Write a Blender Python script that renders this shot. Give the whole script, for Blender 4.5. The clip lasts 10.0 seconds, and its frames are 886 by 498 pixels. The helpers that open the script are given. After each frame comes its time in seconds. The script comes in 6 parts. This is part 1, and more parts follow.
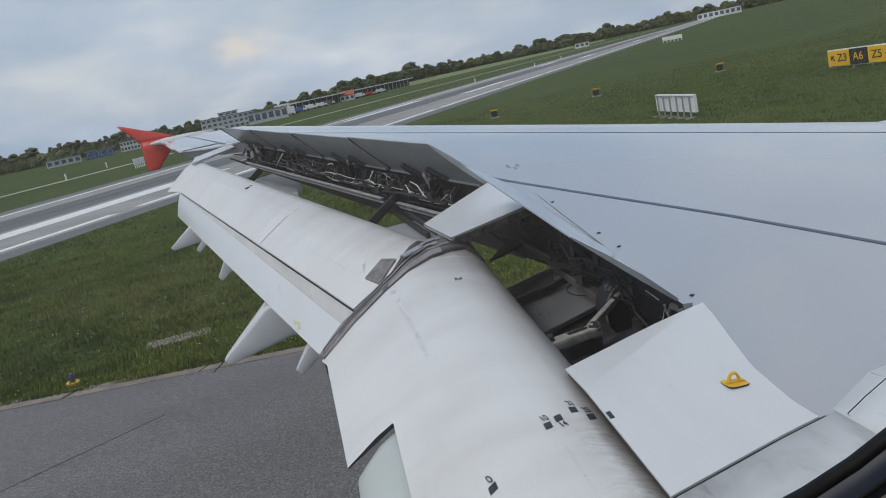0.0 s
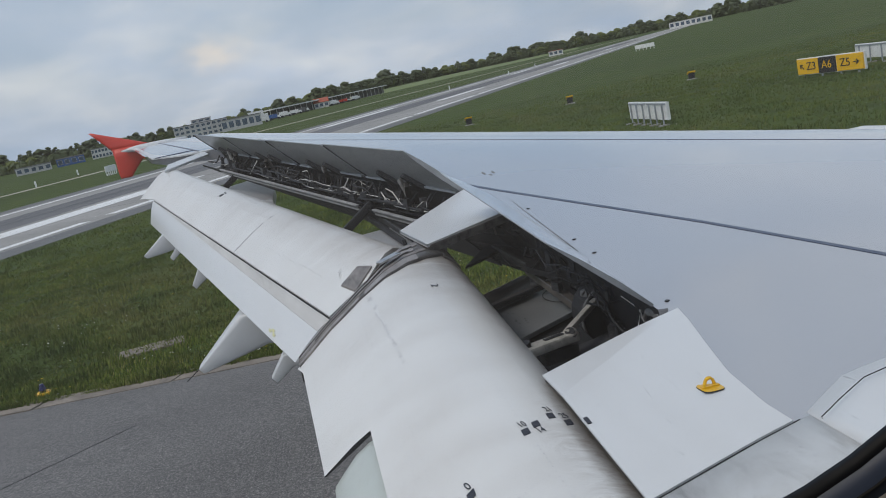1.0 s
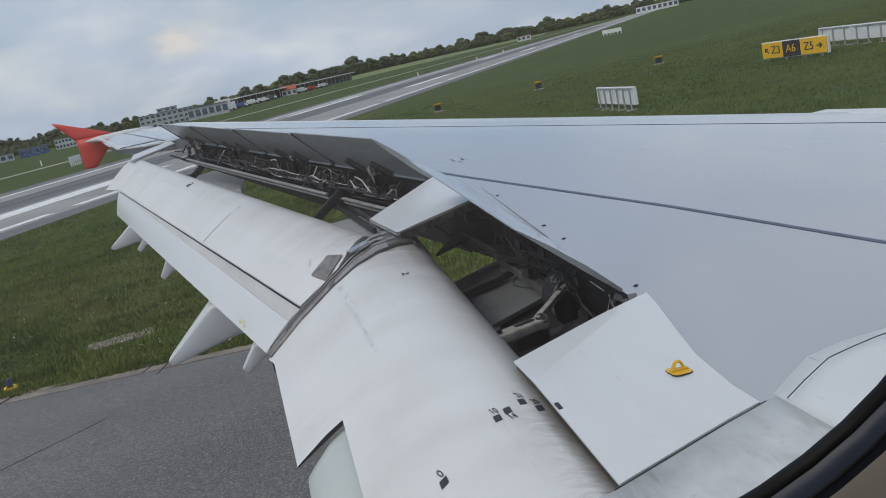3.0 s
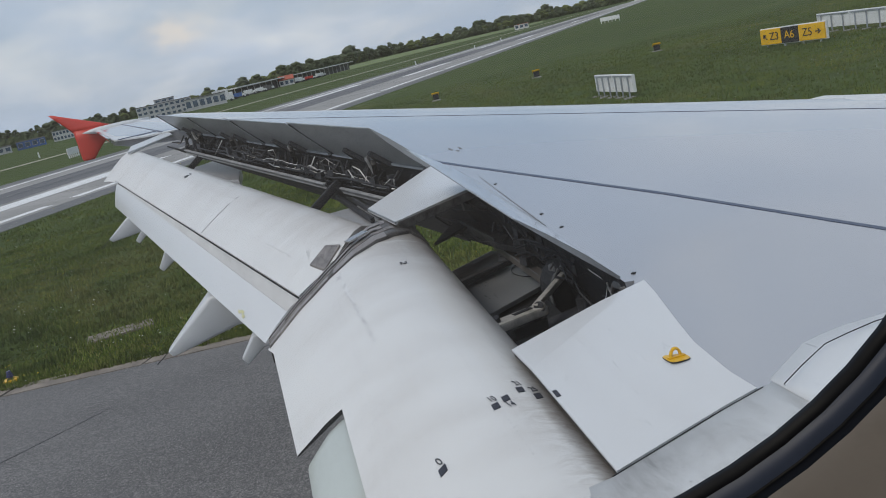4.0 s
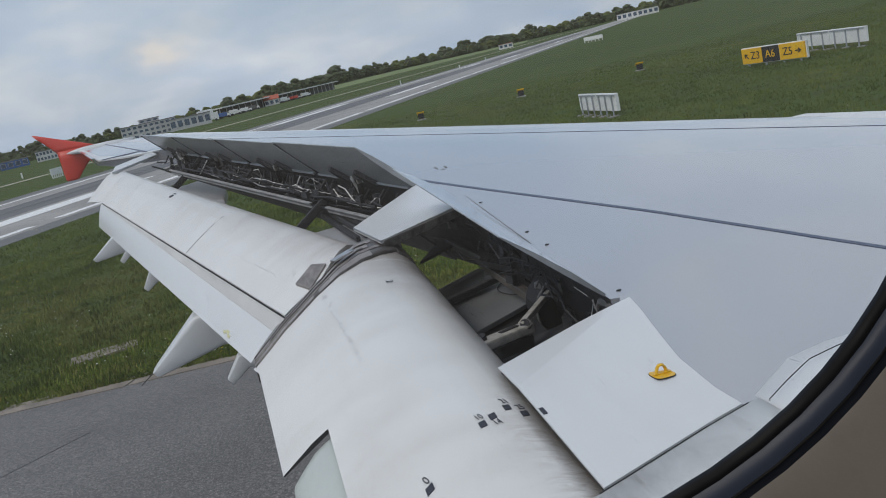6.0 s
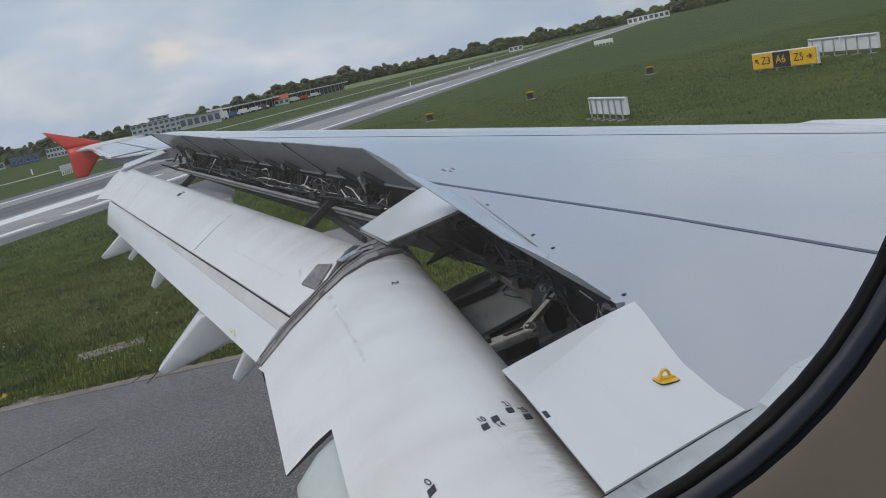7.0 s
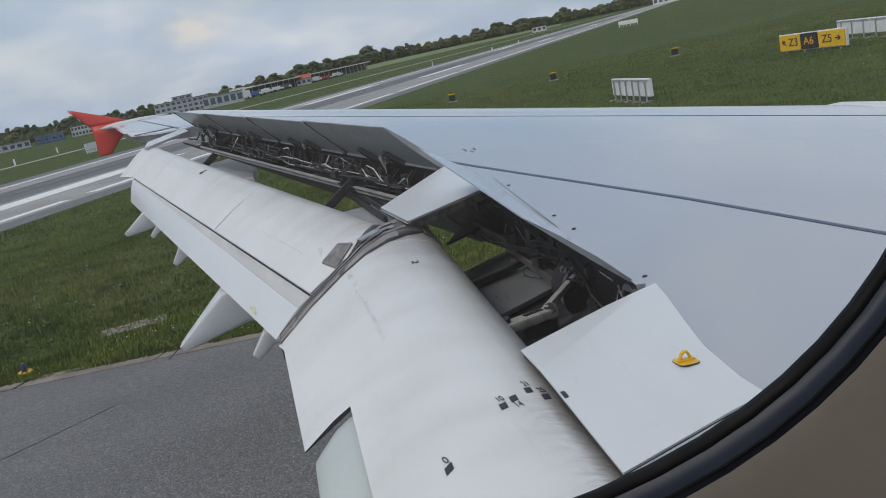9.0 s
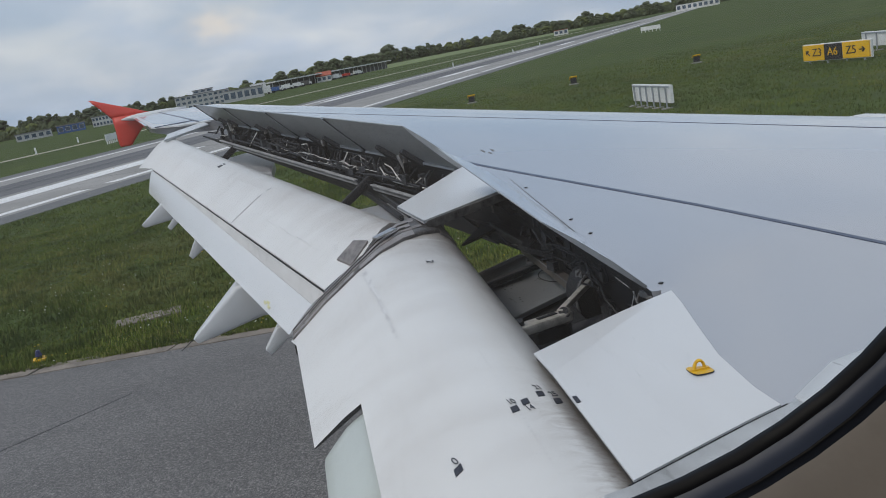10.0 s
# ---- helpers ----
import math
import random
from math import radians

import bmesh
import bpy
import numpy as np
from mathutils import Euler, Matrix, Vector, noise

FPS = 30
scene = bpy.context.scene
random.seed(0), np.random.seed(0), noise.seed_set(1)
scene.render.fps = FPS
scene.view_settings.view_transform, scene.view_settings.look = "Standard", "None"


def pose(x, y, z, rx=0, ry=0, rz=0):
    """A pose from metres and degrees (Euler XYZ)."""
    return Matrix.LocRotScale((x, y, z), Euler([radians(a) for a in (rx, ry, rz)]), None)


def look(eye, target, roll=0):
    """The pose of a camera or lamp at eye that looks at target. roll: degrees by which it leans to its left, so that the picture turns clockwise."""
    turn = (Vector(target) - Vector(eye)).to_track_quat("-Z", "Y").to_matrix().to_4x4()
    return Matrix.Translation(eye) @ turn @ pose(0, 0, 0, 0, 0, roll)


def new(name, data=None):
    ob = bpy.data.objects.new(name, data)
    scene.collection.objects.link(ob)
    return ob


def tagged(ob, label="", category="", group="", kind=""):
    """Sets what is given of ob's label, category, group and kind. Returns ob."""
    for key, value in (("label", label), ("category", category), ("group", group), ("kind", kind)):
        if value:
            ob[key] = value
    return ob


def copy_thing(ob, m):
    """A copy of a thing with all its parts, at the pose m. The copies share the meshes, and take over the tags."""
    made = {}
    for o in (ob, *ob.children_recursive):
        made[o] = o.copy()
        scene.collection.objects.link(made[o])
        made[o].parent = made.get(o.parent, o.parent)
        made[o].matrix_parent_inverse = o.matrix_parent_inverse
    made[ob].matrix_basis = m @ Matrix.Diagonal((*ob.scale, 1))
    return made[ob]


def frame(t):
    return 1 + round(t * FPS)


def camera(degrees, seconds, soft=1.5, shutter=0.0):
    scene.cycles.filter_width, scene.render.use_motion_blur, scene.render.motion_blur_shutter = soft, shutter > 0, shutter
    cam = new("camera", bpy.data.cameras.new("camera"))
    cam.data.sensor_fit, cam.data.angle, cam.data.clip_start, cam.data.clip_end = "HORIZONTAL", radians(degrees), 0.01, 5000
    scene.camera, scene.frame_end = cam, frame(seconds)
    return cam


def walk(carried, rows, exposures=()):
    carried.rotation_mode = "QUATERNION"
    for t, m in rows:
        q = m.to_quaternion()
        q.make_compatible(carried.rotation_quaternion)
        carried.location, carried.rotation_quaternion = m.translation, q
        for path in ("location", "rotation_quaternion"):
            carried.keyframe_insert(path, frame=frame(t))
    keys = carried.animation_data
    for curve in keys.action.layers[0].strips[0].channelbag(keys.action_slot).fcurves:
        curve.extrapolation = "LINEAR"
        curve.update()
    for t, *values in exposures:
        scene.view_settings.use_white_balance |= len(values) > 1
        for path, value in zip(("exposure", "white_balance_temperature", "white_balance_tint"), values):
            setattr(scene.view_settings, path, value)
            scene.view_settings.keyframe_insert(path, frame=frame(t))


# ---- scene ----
# One left wing of a landed airliner seen through a cabin window, with the airfield outside.
# x: aircraft's right, y: ahead, z: up; the span is measured as b = -x.
PATH = [
    (0.0, -1.7249, -0.4530, 4.5073, 6.279, -11.705, 11.682),
    (0.5, -1.7299, -0.4531, 4.5039, 7.204, -11.461, 10.308),
    (1.0, -1.7270, -0.4595, 4.5069, 8.018, -11.575, 11.531),
    (1.5, -1.7271, -0.4519, 4.5108, 8.769, -11.365, 10.804),
    (2.0, -1.7181, -0.4474, 4.5136, 9.509, -10.440, 12.130),
    (2.5, -1.7303, -0.4560, 4.5114, 9.750, -12.112, 11.785),
    (4.0, -1.7227, -0.4502, 4.5099, 9.663, -13.521, 12.403),
    (4.5, -1.7264, -0.4577, 4.5047, 9.913, -13.737, 13.531),
    (5.0, -1.7223, -0.4531, 4.5122, 10.181, -13.686, 13.723),
    (5.5, -1.7196, -0.4534, 4.5084, 10.813, -13.023, 13.014),
    (7.0, -1.7121, -0.4451, 4.5097, 10.402, -12.312, 11.780),
    (7.5, -1.7097, -0.4532, 4.5020, 9.765, -12.692, 11.890),
    (8.0, -1.7099, -0.4520, 4.5025, 9.226, -13.064, 11.538),
    (8.5, -1.7099, -0.4510, 4.5034, 9.069, -13.379, 11.930),
    (9.0, -1.7175, -0.4426, 4.5000, 8.774, -13.245, 11.577),
    (9.5, -1.7255, -0.4459, 4.4998, 8.207, -12.108, 10.465),
    (10.0, -1.7255, -0.4453, 4.4980, 7.801, -13.031, 10.029),
]


def aim(eye, az, pitch, roll):
    a, p = radians(az), radians(pitch)
    way = Vector((-math.cos(a) * math.cos(p), math.sin(a) * math.cos(p), math.sin(p)))
    return look(Vector(eye), Vector(eye) + way, -roll)


EYE0 = Vector((-1.72, -0.45, 4.5))
LEAN = Vector((math.sin(radians(6.0)), math.cos(radians(6.0)), 0))
AIR = Matrix.Translation(EYE0) @ Matrix.Rotation(radians(0.40), 4, LEAN) @ Matrix.Rotation(radians(-0.348), 4, "X") @ Matrix.Translation(-EYE0)

cam = camera(53.96, 10.0, soft=0.7)
walk(cam, [(t, AIR @ aim((x, y, z), az, pitch, roll)) for t, x, y, z, az, pitch, roll in PATH],
     exposures=[(0.0, 0.0), (10.0, 0.0)])

# ---- light ----
SUN_EL, SUN_AZ = 52.0, 152.0
world = bpy.data.worlds.new("sky")
scene.world = world
world.use_nodes = True


class Net:
    """Short spelling for node trees."""

    def __init__(self, tree):
        self.tree = tree
        tree.nodes.clear()

    def n(self, kind, props=None, **ins):
        node = self.tree.nodes.new(kind)
        pr = props or {}
        if "operation" in pr:
            node.operation = pr["operation"]
        if "data_type" in pr:
            node.data_type, node.blend_type = pr["data_type"], pr["blend_type"]
        if "sky_type" in pr:
            node.sky_type, node.sun_disc = pr["sky_type"], False
            node.sun_elevation, node.sun_rotation = pr["sun_elevation"], pr["sun_rotation"]
            node.air_density, node.dust_density = pr["air_density"], pr["dust_density"]
        for k, v in ins.items():
            key = int(k[1:]) if k[0] == "i" and k[1:].isdigit() else k.replace("_", " ")
            sock = node.inputs[key]
            if hasattr(v, "outputs"):
                v = v.outputs[0]
            if isinstance(v, bpy.types.NodeSocket):
                self.tree.links.new(v, sock)
            else:
                sock.default_value = v
        return node

    def ramp(self, fac, stops, mode="LINEAR"):
        node = self.n("ShaderNodeValToRGB", None, Fac=fac)
        cr = node.color_ramp
        cr.interpolation = mode
        while len(cr.elements) < len(stops):
            cr.elements.new(0.5)
        for e, (p, c) in zip(cr.elements, stops):
            e.position = p
            e.color = (c, c, c, 1) if isinstance(c, (int, float)) else (*c, 1)
        return node

    def mix(self, fac, a, b, blend="MIX"):
        node = self.n("ShaderNodeMix", {"data_type": "RGBA", "blend_type": blend})
        for idx, v in ((0, fac), (6, a), (7, b)):
            sock = node.inputs[idx]
            if hasattr(v, "outputs"):
                v = v.outputs[2] if v.bl_idname == "ShaderNodeMix" else v.outputs[0]
            if isinstance(v, bpy.types.NodeSocket):
                self.tree.links.new(v, sock)
            elif isinstance(v, tuple):
                sock.default_value = (*v, 1)
            else:
                sock.default_value = v
        return node

    def noise(self, vec, scale, detail=4.0, rough=0.55, dist=0.0):
        return self.n("ShaderNodeTexNoise", None, Vector=vec, Scale=scale, Detail=detail, Roughness=rough, Distortion=dist)

    def mapping(self, vec, scale=(1, 1, 1), rot=(0, 0, 0), loc=(0, 0, 0)):
        return self.n("ShaderNodeMapping", None, Vector=vec, Scale=scale, Rotation=rot, Location=loc)


def out2(node):
    return node.outputs[2] if node.bl_idname == "ShaderNodeMix" else node.outputs[0]


w = Net(world.node_tree)
sky = w.n("ShaderNodeTexSky", {"sky_type": "NISHITA", "sun_disc": False, "sun_elevation": radians(SUN_EL),
                               "sun_rotation": radians(SUN_AZ), "air_density": 1.3, "dust_density": 2.5})
gen = w.n("ShaderNodeTexCoord").outputs["Generated"]
sep = w.n("ShaderNodeSeparateXYZ", None, Vector=gen)
lift = w.n("ShaderNodeMath", {"operation": "ADD"}, i0=sep.outputs["Z"], i1=0.30)
lift = w.n("ShaderNodeMath", {"operation": "MAXIMUM"}, i0=lift, i1=0.05)
cx = w.n("ShaderNodeMath", {"operation": "DIVIDE"}, i0=sep.outputs["X"], i1=lift)
cy = w.n("ShaderNodeMath", {"operation": "DIVIDE"}, i0=sep.outputs["Y"], i1=lift)
flat = w.n("ShaderNodeCombineXYZ", None, X=cx, Y=cy)
big = w.noise(w.mapping(flat, loc=(3.1, 1.7, 0)), 0.75, 5, 0.55, 0.3)
mask = w.ramp(big, [(0.34, 0.22), (0.50, 0.6), (0.66, 1.0)])
tone = w.noise(w.mapping(flat, loc=(7.3, 4.4, 0)), 2.0, 5, 0.55, 0.3)
cloud = w.ramp(tone, [(0.3, (4.4, 5.4, 6.95)), (0.47, (5.4, 6.15, 7.25)), (0.60, (6.75, 7.2, 7.75)), (0.76, (9.0, 9.0, 8.8))])
veil = w.mix(0.62, sky.outputs[0], (3.0, 4.3, 6.2))
tint = w.mix(mask, veil, cloud)
# one sunlit cumulus low over the trees
away = w.n("ShaderNodeVectorMath", {"operation": "SUBTRACT"}, i0=gen, i1=(-0.9957, -0.0626, 0.0680))
away = w.n("ShaderNodeVectorMath", {"operation": "MULTIPLY"}, i0=away, i1=(1.0, 1.0, 2.0))
away = w.n("ShaderNodeVectorMath", {"operation": "LENGTH"}, i0=away)
puff = w.noise(w.mapping(gen, (1, 1, 2.0)), 34, 5, 0.62)
shape = w.n("ShaderNodeMath", {"operation": "MULTIPLY_ADD"}, i0=puff, i1=-0.055, i2=away.outputs["Value"])
glow_mask = w.ramp(w.n("ShaderNodeMapRange", None, Value=shape, i1=0.022, i2=-0.022), [(0.0, 0.0), (0.4, 0.18), (0.8, 0.62), (1.0, 0.75)])
tint = w.mix(glow_mask, tint, (7.9, 7.3, 6.6))
bg = w.n("ShaderNodeBackground", None, Color=out2(tint), Strength=0.105)
w.n("ShaderNodeOutputWorld", None, Surface=bg)

sun_data = bpy.data.lights.new("sun", "SUN")
sun_data.energy, sun_data.angle, sun_data.color = 1.15, radians(14), (1.0, 0.93, 0.84)
sun = new("sun", sun_data)
sa, se = radians(SUN_AZ), radians(SUN_EL)
sun.matrix_world = look((0, 0, 60), Vector((0, 0, 60)) - Vector((math.sin(sa) * math.cos(se), math.cos(sa) * math.cos(se), math.sin(se))))


# ---- materials ----
def material(name, build):
    m = bpy.data.materials.new(name)
    m.use_nodes = True
    t = Net(m.node_tree)
    obj = t.n("ShaderNodeNewGeometry").outputs["Position"]
    shader = build(t, obj)
    t.n("ShaderNodeOutputMaterial", None, Surface=shader)
    return m


def bsdf(t, color, rough=0.5, metal=0.0, bump=None, coat=0.0, spec=0.5):
    b = t.n("ShaderNodeBsdfPrincipled")
    for key, v in (("Base Color", color), ("Roughness", rough), ("Metallic", metal), ("Coat Weight", coat), ("Specular IOR Level", spec)):
        if hasattr(v, "outputs"):
            v = out2(v)
        if isinstance(v, bpy.types.NodeSocket):
            t.tree.links.new(v, b.inputs[key])
        else:
            b.inputs[key].default_value = (*v, 1) if isinstance(v, tuple) else v
    b.inputs["Coat Roughness"].default_value = 0.12
    if bump is not None:
        h, strength, dist = bump
        bp = t.n("ShaderNodeBump", None, Height=h, Strength=strength, Distance=dist)
        t.tree.links.new(bp.outputs[0], b.inputs["Normal"])
    return b.outputs[0]


def paint(color, dirt_color, dirt=0.3, rough=0.3, streak=(1.0, 6.0, 2.0), coat=0.3, lo=0.45, hi=0.75):
    """Aircraft paint with grime drawn out along one axis."""
    def build(t, p):
        big = t.noise(t.mapping(p, streak), 1.2, 6, 0.6, 0.5)
        fine = t.noise(t.mapping(p, (4, 18, 10)), 3.0, 5, 0.65)
        k = t.n("ShaderNodeMath", {"operation": "MULTIPLY"}, i0=t.ramp(big, [(lo, 0), (hi, 1)]), i1=t.ramp(fine, [(0.3, 0.35), (0.7, 1.0)]))
        k = t.n("ShaderNodeMath", {"operation": "MULTIPLY"}, i0=k, i1=dirt)
        speck = t.ramp(t.noise(p, 60, 2, 0.5), [(0.72, 0.0), (0.80, 0.10)])
        c = t.mix(k, color, dirt_color)
        c = t.mix(t.n("ShaderNodeMath", {"operation": "MULTIPLY"}, i0=speck, i1=dirt), c, dirt_color)
        r = t.ramp(fine, [(0.3, rough * 0.85), (0.7, rough * 1.35)])
        wave = t.noise(p, 2.3, 2, 0.4)
        return bsdf(t, c, r, 0.0, (wave, 0.06, 0.02), coat)
    return build


WHITE = (0.635, 0.645, 0.65)
white_paint = material("white_paint", paint(WHITE, (0.42, 0.41, 0.40), 0.22))
grey_paint = material("grey_paint", paint((0.360, 0.374, 0.402), (0.29, 0.303, 0.327), 0.18, 0.11, (0.8, 2.0, 1.0), 1.0))
dirty_paint = material("dirty_paint", paint((0.58, 0.585, 0.58), (0.20, 0.19, 0.18), 0.75, 0.4, (2.5, 5.0, 3.0), 0.1, 0.4, 0.7))
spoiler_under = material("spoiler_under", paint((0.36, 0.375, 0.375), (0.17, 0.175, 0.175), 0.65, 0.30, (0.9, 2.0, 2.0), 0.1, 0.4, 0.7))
# darker copy of spoiler_under with the inboard spoiler's shade in its colour
inner_under_shaded = material("inner_under_shaded", paint((0.235, 0.245, 0.255), (0.10, 0.105, 0.11), 0.7, 0.34, (1.5, 4.0, 4.0), 0.1, 0.35, 0.65))
fairing_paint = material("fairing_paint", paint((0.58, 0.60, 0.61), (0.33, 0.33, 0.33), 0.3, 0.36, (2, 2, 2), 0.15))
red_paint = material("red_paint", paint((0.62, 0.045, 0.025), (0.40, 0.05, 0.03), 0.35, 0.32, (1, 2, 2), 0.25))
blue_line = material("blue_line", paint((0.05, 0.07, 0.12), (0.12, 0.14, 0.18), 0.4, 0.4, (3, 3, 3), 0.1))
mark_ink = material("mark_ink", paint((0.015, 0.018, 0.03), (0.06, 0.06, 0.07), 0.4, 0.45, (9, 9, 9), 0.0))
lug_yellow = material("lug_yellow", paint((0.72, 0.42, 0.01), (0.42, 0.25, 0.02), 0.4, 0.35, (20, 20, 20), 0.2))


def plain(color, vary=0.3, scale=8.0, rough=0.55, metal=0.0, bump=0.15, dist=0.004):
    def build(t, p):
        n1 = t.noise(p, scale, 6, 0.6)
        n2 = t.noise(p, scale * 9, 3, 0.6)
        lo = tuple(c * (1 - vary) for c in color)
        hi = tuple(min(1, c * (1 + vary)) for c in color)
        c = t.mix(t.ramp(n1, [(0.32, 0), (0.68, 1)]), lo, hi)
        c = t.mix(t.ramp(n2, [(0.55, 0), (0.75, 0.5)]), c, lo)
        return bsdf(t, c, t.ramp(n1, [(0.3, max(0.05, rough - 0.12)), (0.7, min(1, rough + 0.12))]), metal, (n2, bump, dist))
    return build


# near-black: shade of bays, slots and holes put into the colour; also joints, bolts
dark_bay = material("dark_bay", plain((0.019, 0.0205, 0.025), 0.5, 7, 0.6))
bay_grey = material("bay_grey", plain((0.17, 0.175, 0.18), 0.45, 6, 0.5))
bay_primer = material("bay_primer", plain((0.26, 0.265, 0.25), 0.35, 6, 0.5))
pipe_metal = material("pipe_metal", plain((0.66, 0.65, 0.63), 0.25, 20, 0.4, 0.2))
rail_grey = material("rail_grey", plain((0.36, 0.365, 0.37), 0.25, 9, 0.45))
steel = material("steel", plain((0.52, 0.52, 0.52), 0.3, 20, 0.35, 0.9))
rivet_grey = material("rivet_grey", plain((0.43, 0.43, 0.44), 0.4, 40, 0.5))
dull_metal = material("dull_metal", plain((0.36, 0.345, 0.33), 0.45, 18, 0.42, 0.75))
lever_paint = material("lever_paint", plain((0.52, 0.50, 0.46), 0.3, 15, 0.42, 0.2))
rubber = material("rubber", plain((0.008, 0.010, 0.015), 0.15, 30, 0.62, 0, 0.02, 0.0005))
seal_band = material("seal_band", plain((0.095, 0.125, 0.20), 0.12, 12, 0.35, 0, 0.02, 0.0005))
lining = material("lining", plain((0.38, 0.355, 0.33), 0.12, 9, 0.55, 0, 0.3, 0.001))
# grey of bay fittings and ducts, darkened to hold the bays' shade
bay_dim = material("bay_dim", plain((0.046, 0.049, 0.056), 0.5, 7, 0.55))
worn_grey = material("worn_grey", paint((0.56, 0.545, 0.52), (0.30, 0.28, 0.26), 0.6, 0.4, (1.5, 8, 4), 0.1, 0.4, 0.7))
primer_yellow = material("primer_yellow", plain((0.62, 0.60, 0.34), 0.2, 30, 0.6))


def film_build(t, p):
    """Clear acrylic with a thin haze of scratches; a painted glare veil thickens towards the top."""
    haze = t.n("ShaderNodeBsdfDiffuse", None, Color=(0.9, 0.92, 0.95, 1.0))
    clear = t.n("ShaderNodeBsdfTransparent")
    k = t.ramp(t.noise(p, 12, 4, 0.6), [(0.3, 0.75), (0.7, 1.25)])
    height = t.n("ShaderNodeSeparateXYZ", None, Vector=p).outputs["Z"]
    # height gradient stands in for veiling glare and distance haze
    glare_grade = t.n("ShaderNodeMapRange", None, Value=height, i1=4.445, i2=4.505, i3=0.028, i4=0.066)
    k = t.n("ShaderNodeMath", {"operation": "MULTIPLY"}, i0=k, i1=glare_grade)
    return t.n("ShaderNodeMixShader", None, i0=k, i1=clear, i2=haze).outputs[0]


window_glare_film = material("window_glare_film", film_build)
seam_brown = material("seam_brown", paint((0.23, 0.205, 0.19), (0.05, 0.045, 0.042), 0.8, 0.42, (9, 9, 9), 0.1, 0.4, 0.65))


def flap_build(t, p):
    """White flap paint: grime in streaks, brown soot along the nose and beside the seam, painted contact shadow."""
    sx = t.n("ShaderNodeSeparateXYZ", None, Vector=p)
    b = t.n("ShaderNodeMath", {"operation": "MULTIPLY"}, i0=sx.outputs["X"], i1=-1.0)
    y = sx.outputs["Y"]
    soft = t.noise(t.mapping(p, (2.0, 0.8, 0.8)), 1.5, 5, 0.6, 0.6)
    fine = t.noise(t.mapping(p, (4, 18, 10)), 3.0, 5, 0.65)

    def mul(a, c):
        return t.n("ShaderNodeMath", {"operation": "MULTIPLY"}, i0=a, i1=c)

    def span(v, lo, hi):
        return t.n("ShaderNodeMapRange", None, Value=v, i1=lo, i2=hi)

    grime = mul(t.ramp(soft, [(0.42, 0), (0.72, 1)]), t.ramp(fine, [(0.3, 0.35), (0.7, 0.62)]))
    c = t.mix(mul(grime, 0.55), (0.70, 0.695, 0.675), (0.43, 0.395, 0.36))
    rag = t.ramp(soft, [(0.30, 0.5), (0.70, 1.0)])
    inner_side = span(b, 6.50, 6.46)
    # soot together with contact shadow along the front edge
    lip = mul(mul(span(y, 0.16, 0.29), rag), 0.55)
    smear = mul(mul(span(y, 0.05, 0.22), span(b, 4.7, 4.1)), mul(inner_side, t.ramp(t.noise(t.mapping(p, (8, 3.5, 3.5)), 2.4, 6, 0.72, 1.6), [(0.42, 0.0), (0.66, 0.85)])))
    # shadow under the root panel and round the nose, painted in as black
    black = mul(mul(span(y, 0.15, 0.265), span(b, 5.2, 4.5)), mul(rag, 1.0))
    inboard = inner_side
    by_seam = mul(mul(span(b, 5.60, 6.40), span(y, -0.20, 0.16)), inboard)
    # the outboard flap's nose line runs aft with the span
    line = t.n("ShaderNodeMath", {"operation": "MULTIPLY_ADD"}, i0=b, i1=0.305, i2=y)
    deep = mul(mul(span(line, 1.72, 2.0), span(b, 11.5, 6.6)), rag)
    band = mul(mul(span(line, 1.845, 1.865), span(b, 13.5, 9.0)), 0.34)
    nose = mul(t.n("ShaderNodeMath", {"operation": "MAXIMUM"}, i0=mul(deep, 1.15), i1=band), span(b, 6.46, 6.50))
    k = t.n("ShaderNodeMath", {"operation": "MAXIMUM"}, i0=mul(lip, inboard), i1=mul(mul(by_seam, rag), 0.9))
    k = t.n("ShaderNodeMath", {"operation": "MAXIMUM"}, i0=k, i1=mul(nose, 0.74))
    c = t.mix(k, c, (0.235, 0.18, 0.135))
    c = t.mix(smear, c, (0.30, 0.25, 0.205))
    c = t.mix(black, c, (0.06, 0.055, 0.05))
    speck = t.ramp(t.noise(p, 60, 2, 0.5), [(0.72, 0.0), (0.78, 0.14)])
    c = t.mix(speck, c, (0.30, 0.27, 0.25))
    return bsdf(t, c, t.ramp(fine, [(0.3, 0.28), (0.7, 0.46)]), 0.0, (t.noise(p, 2.3, 2, 0.4), 0.06, 0.02), 0.2)


def scuffed_build(t, p):
    """White paint rubbed through to grey in fine irregular flecks."""
    n = t.noise(t.mapping(p, (9, 14, 14)), 3.2, 6, 0.7, 1.0)
    c = t.mix(t.ramp(n, [(0.48, 0), (0.57, 1)]), (0.70, 0.70, 0.685), (0.47, 0.46, 0.455))
    return bsdf(t, c, 0.4, 0.0, None, 0.1)


scuffed = material("scuffed", scuffed_build)
flap_paint = material("flap_paint", flap_build)
seam_grey = material("seam_grey", paint((0.30, 0.275, 0.265), (0.10, 0.088, 0.082), 0.85, 0.36, (7, 9, 9), 0.1, 0.38, 0.66))
seam_dark = material("seam_dark", paint((0.085, 0.078, 0.075), (0.03, 0.028, 0.027), 0.7, 0.40, (9, 9, 9), 0.1, 0.4, 0.65))
shell_grey = material("shell_grey", paint((0.40, 0.41, 0.43), (0.24, 0.24, 0.24), 0.6, 0.4, (2, 3, 3), 0.1, 0.35, 0.7))
trough_brown = material("trough_brown", plain((0.135, 0.122, 0.112), 0.3, 6, 0.45))
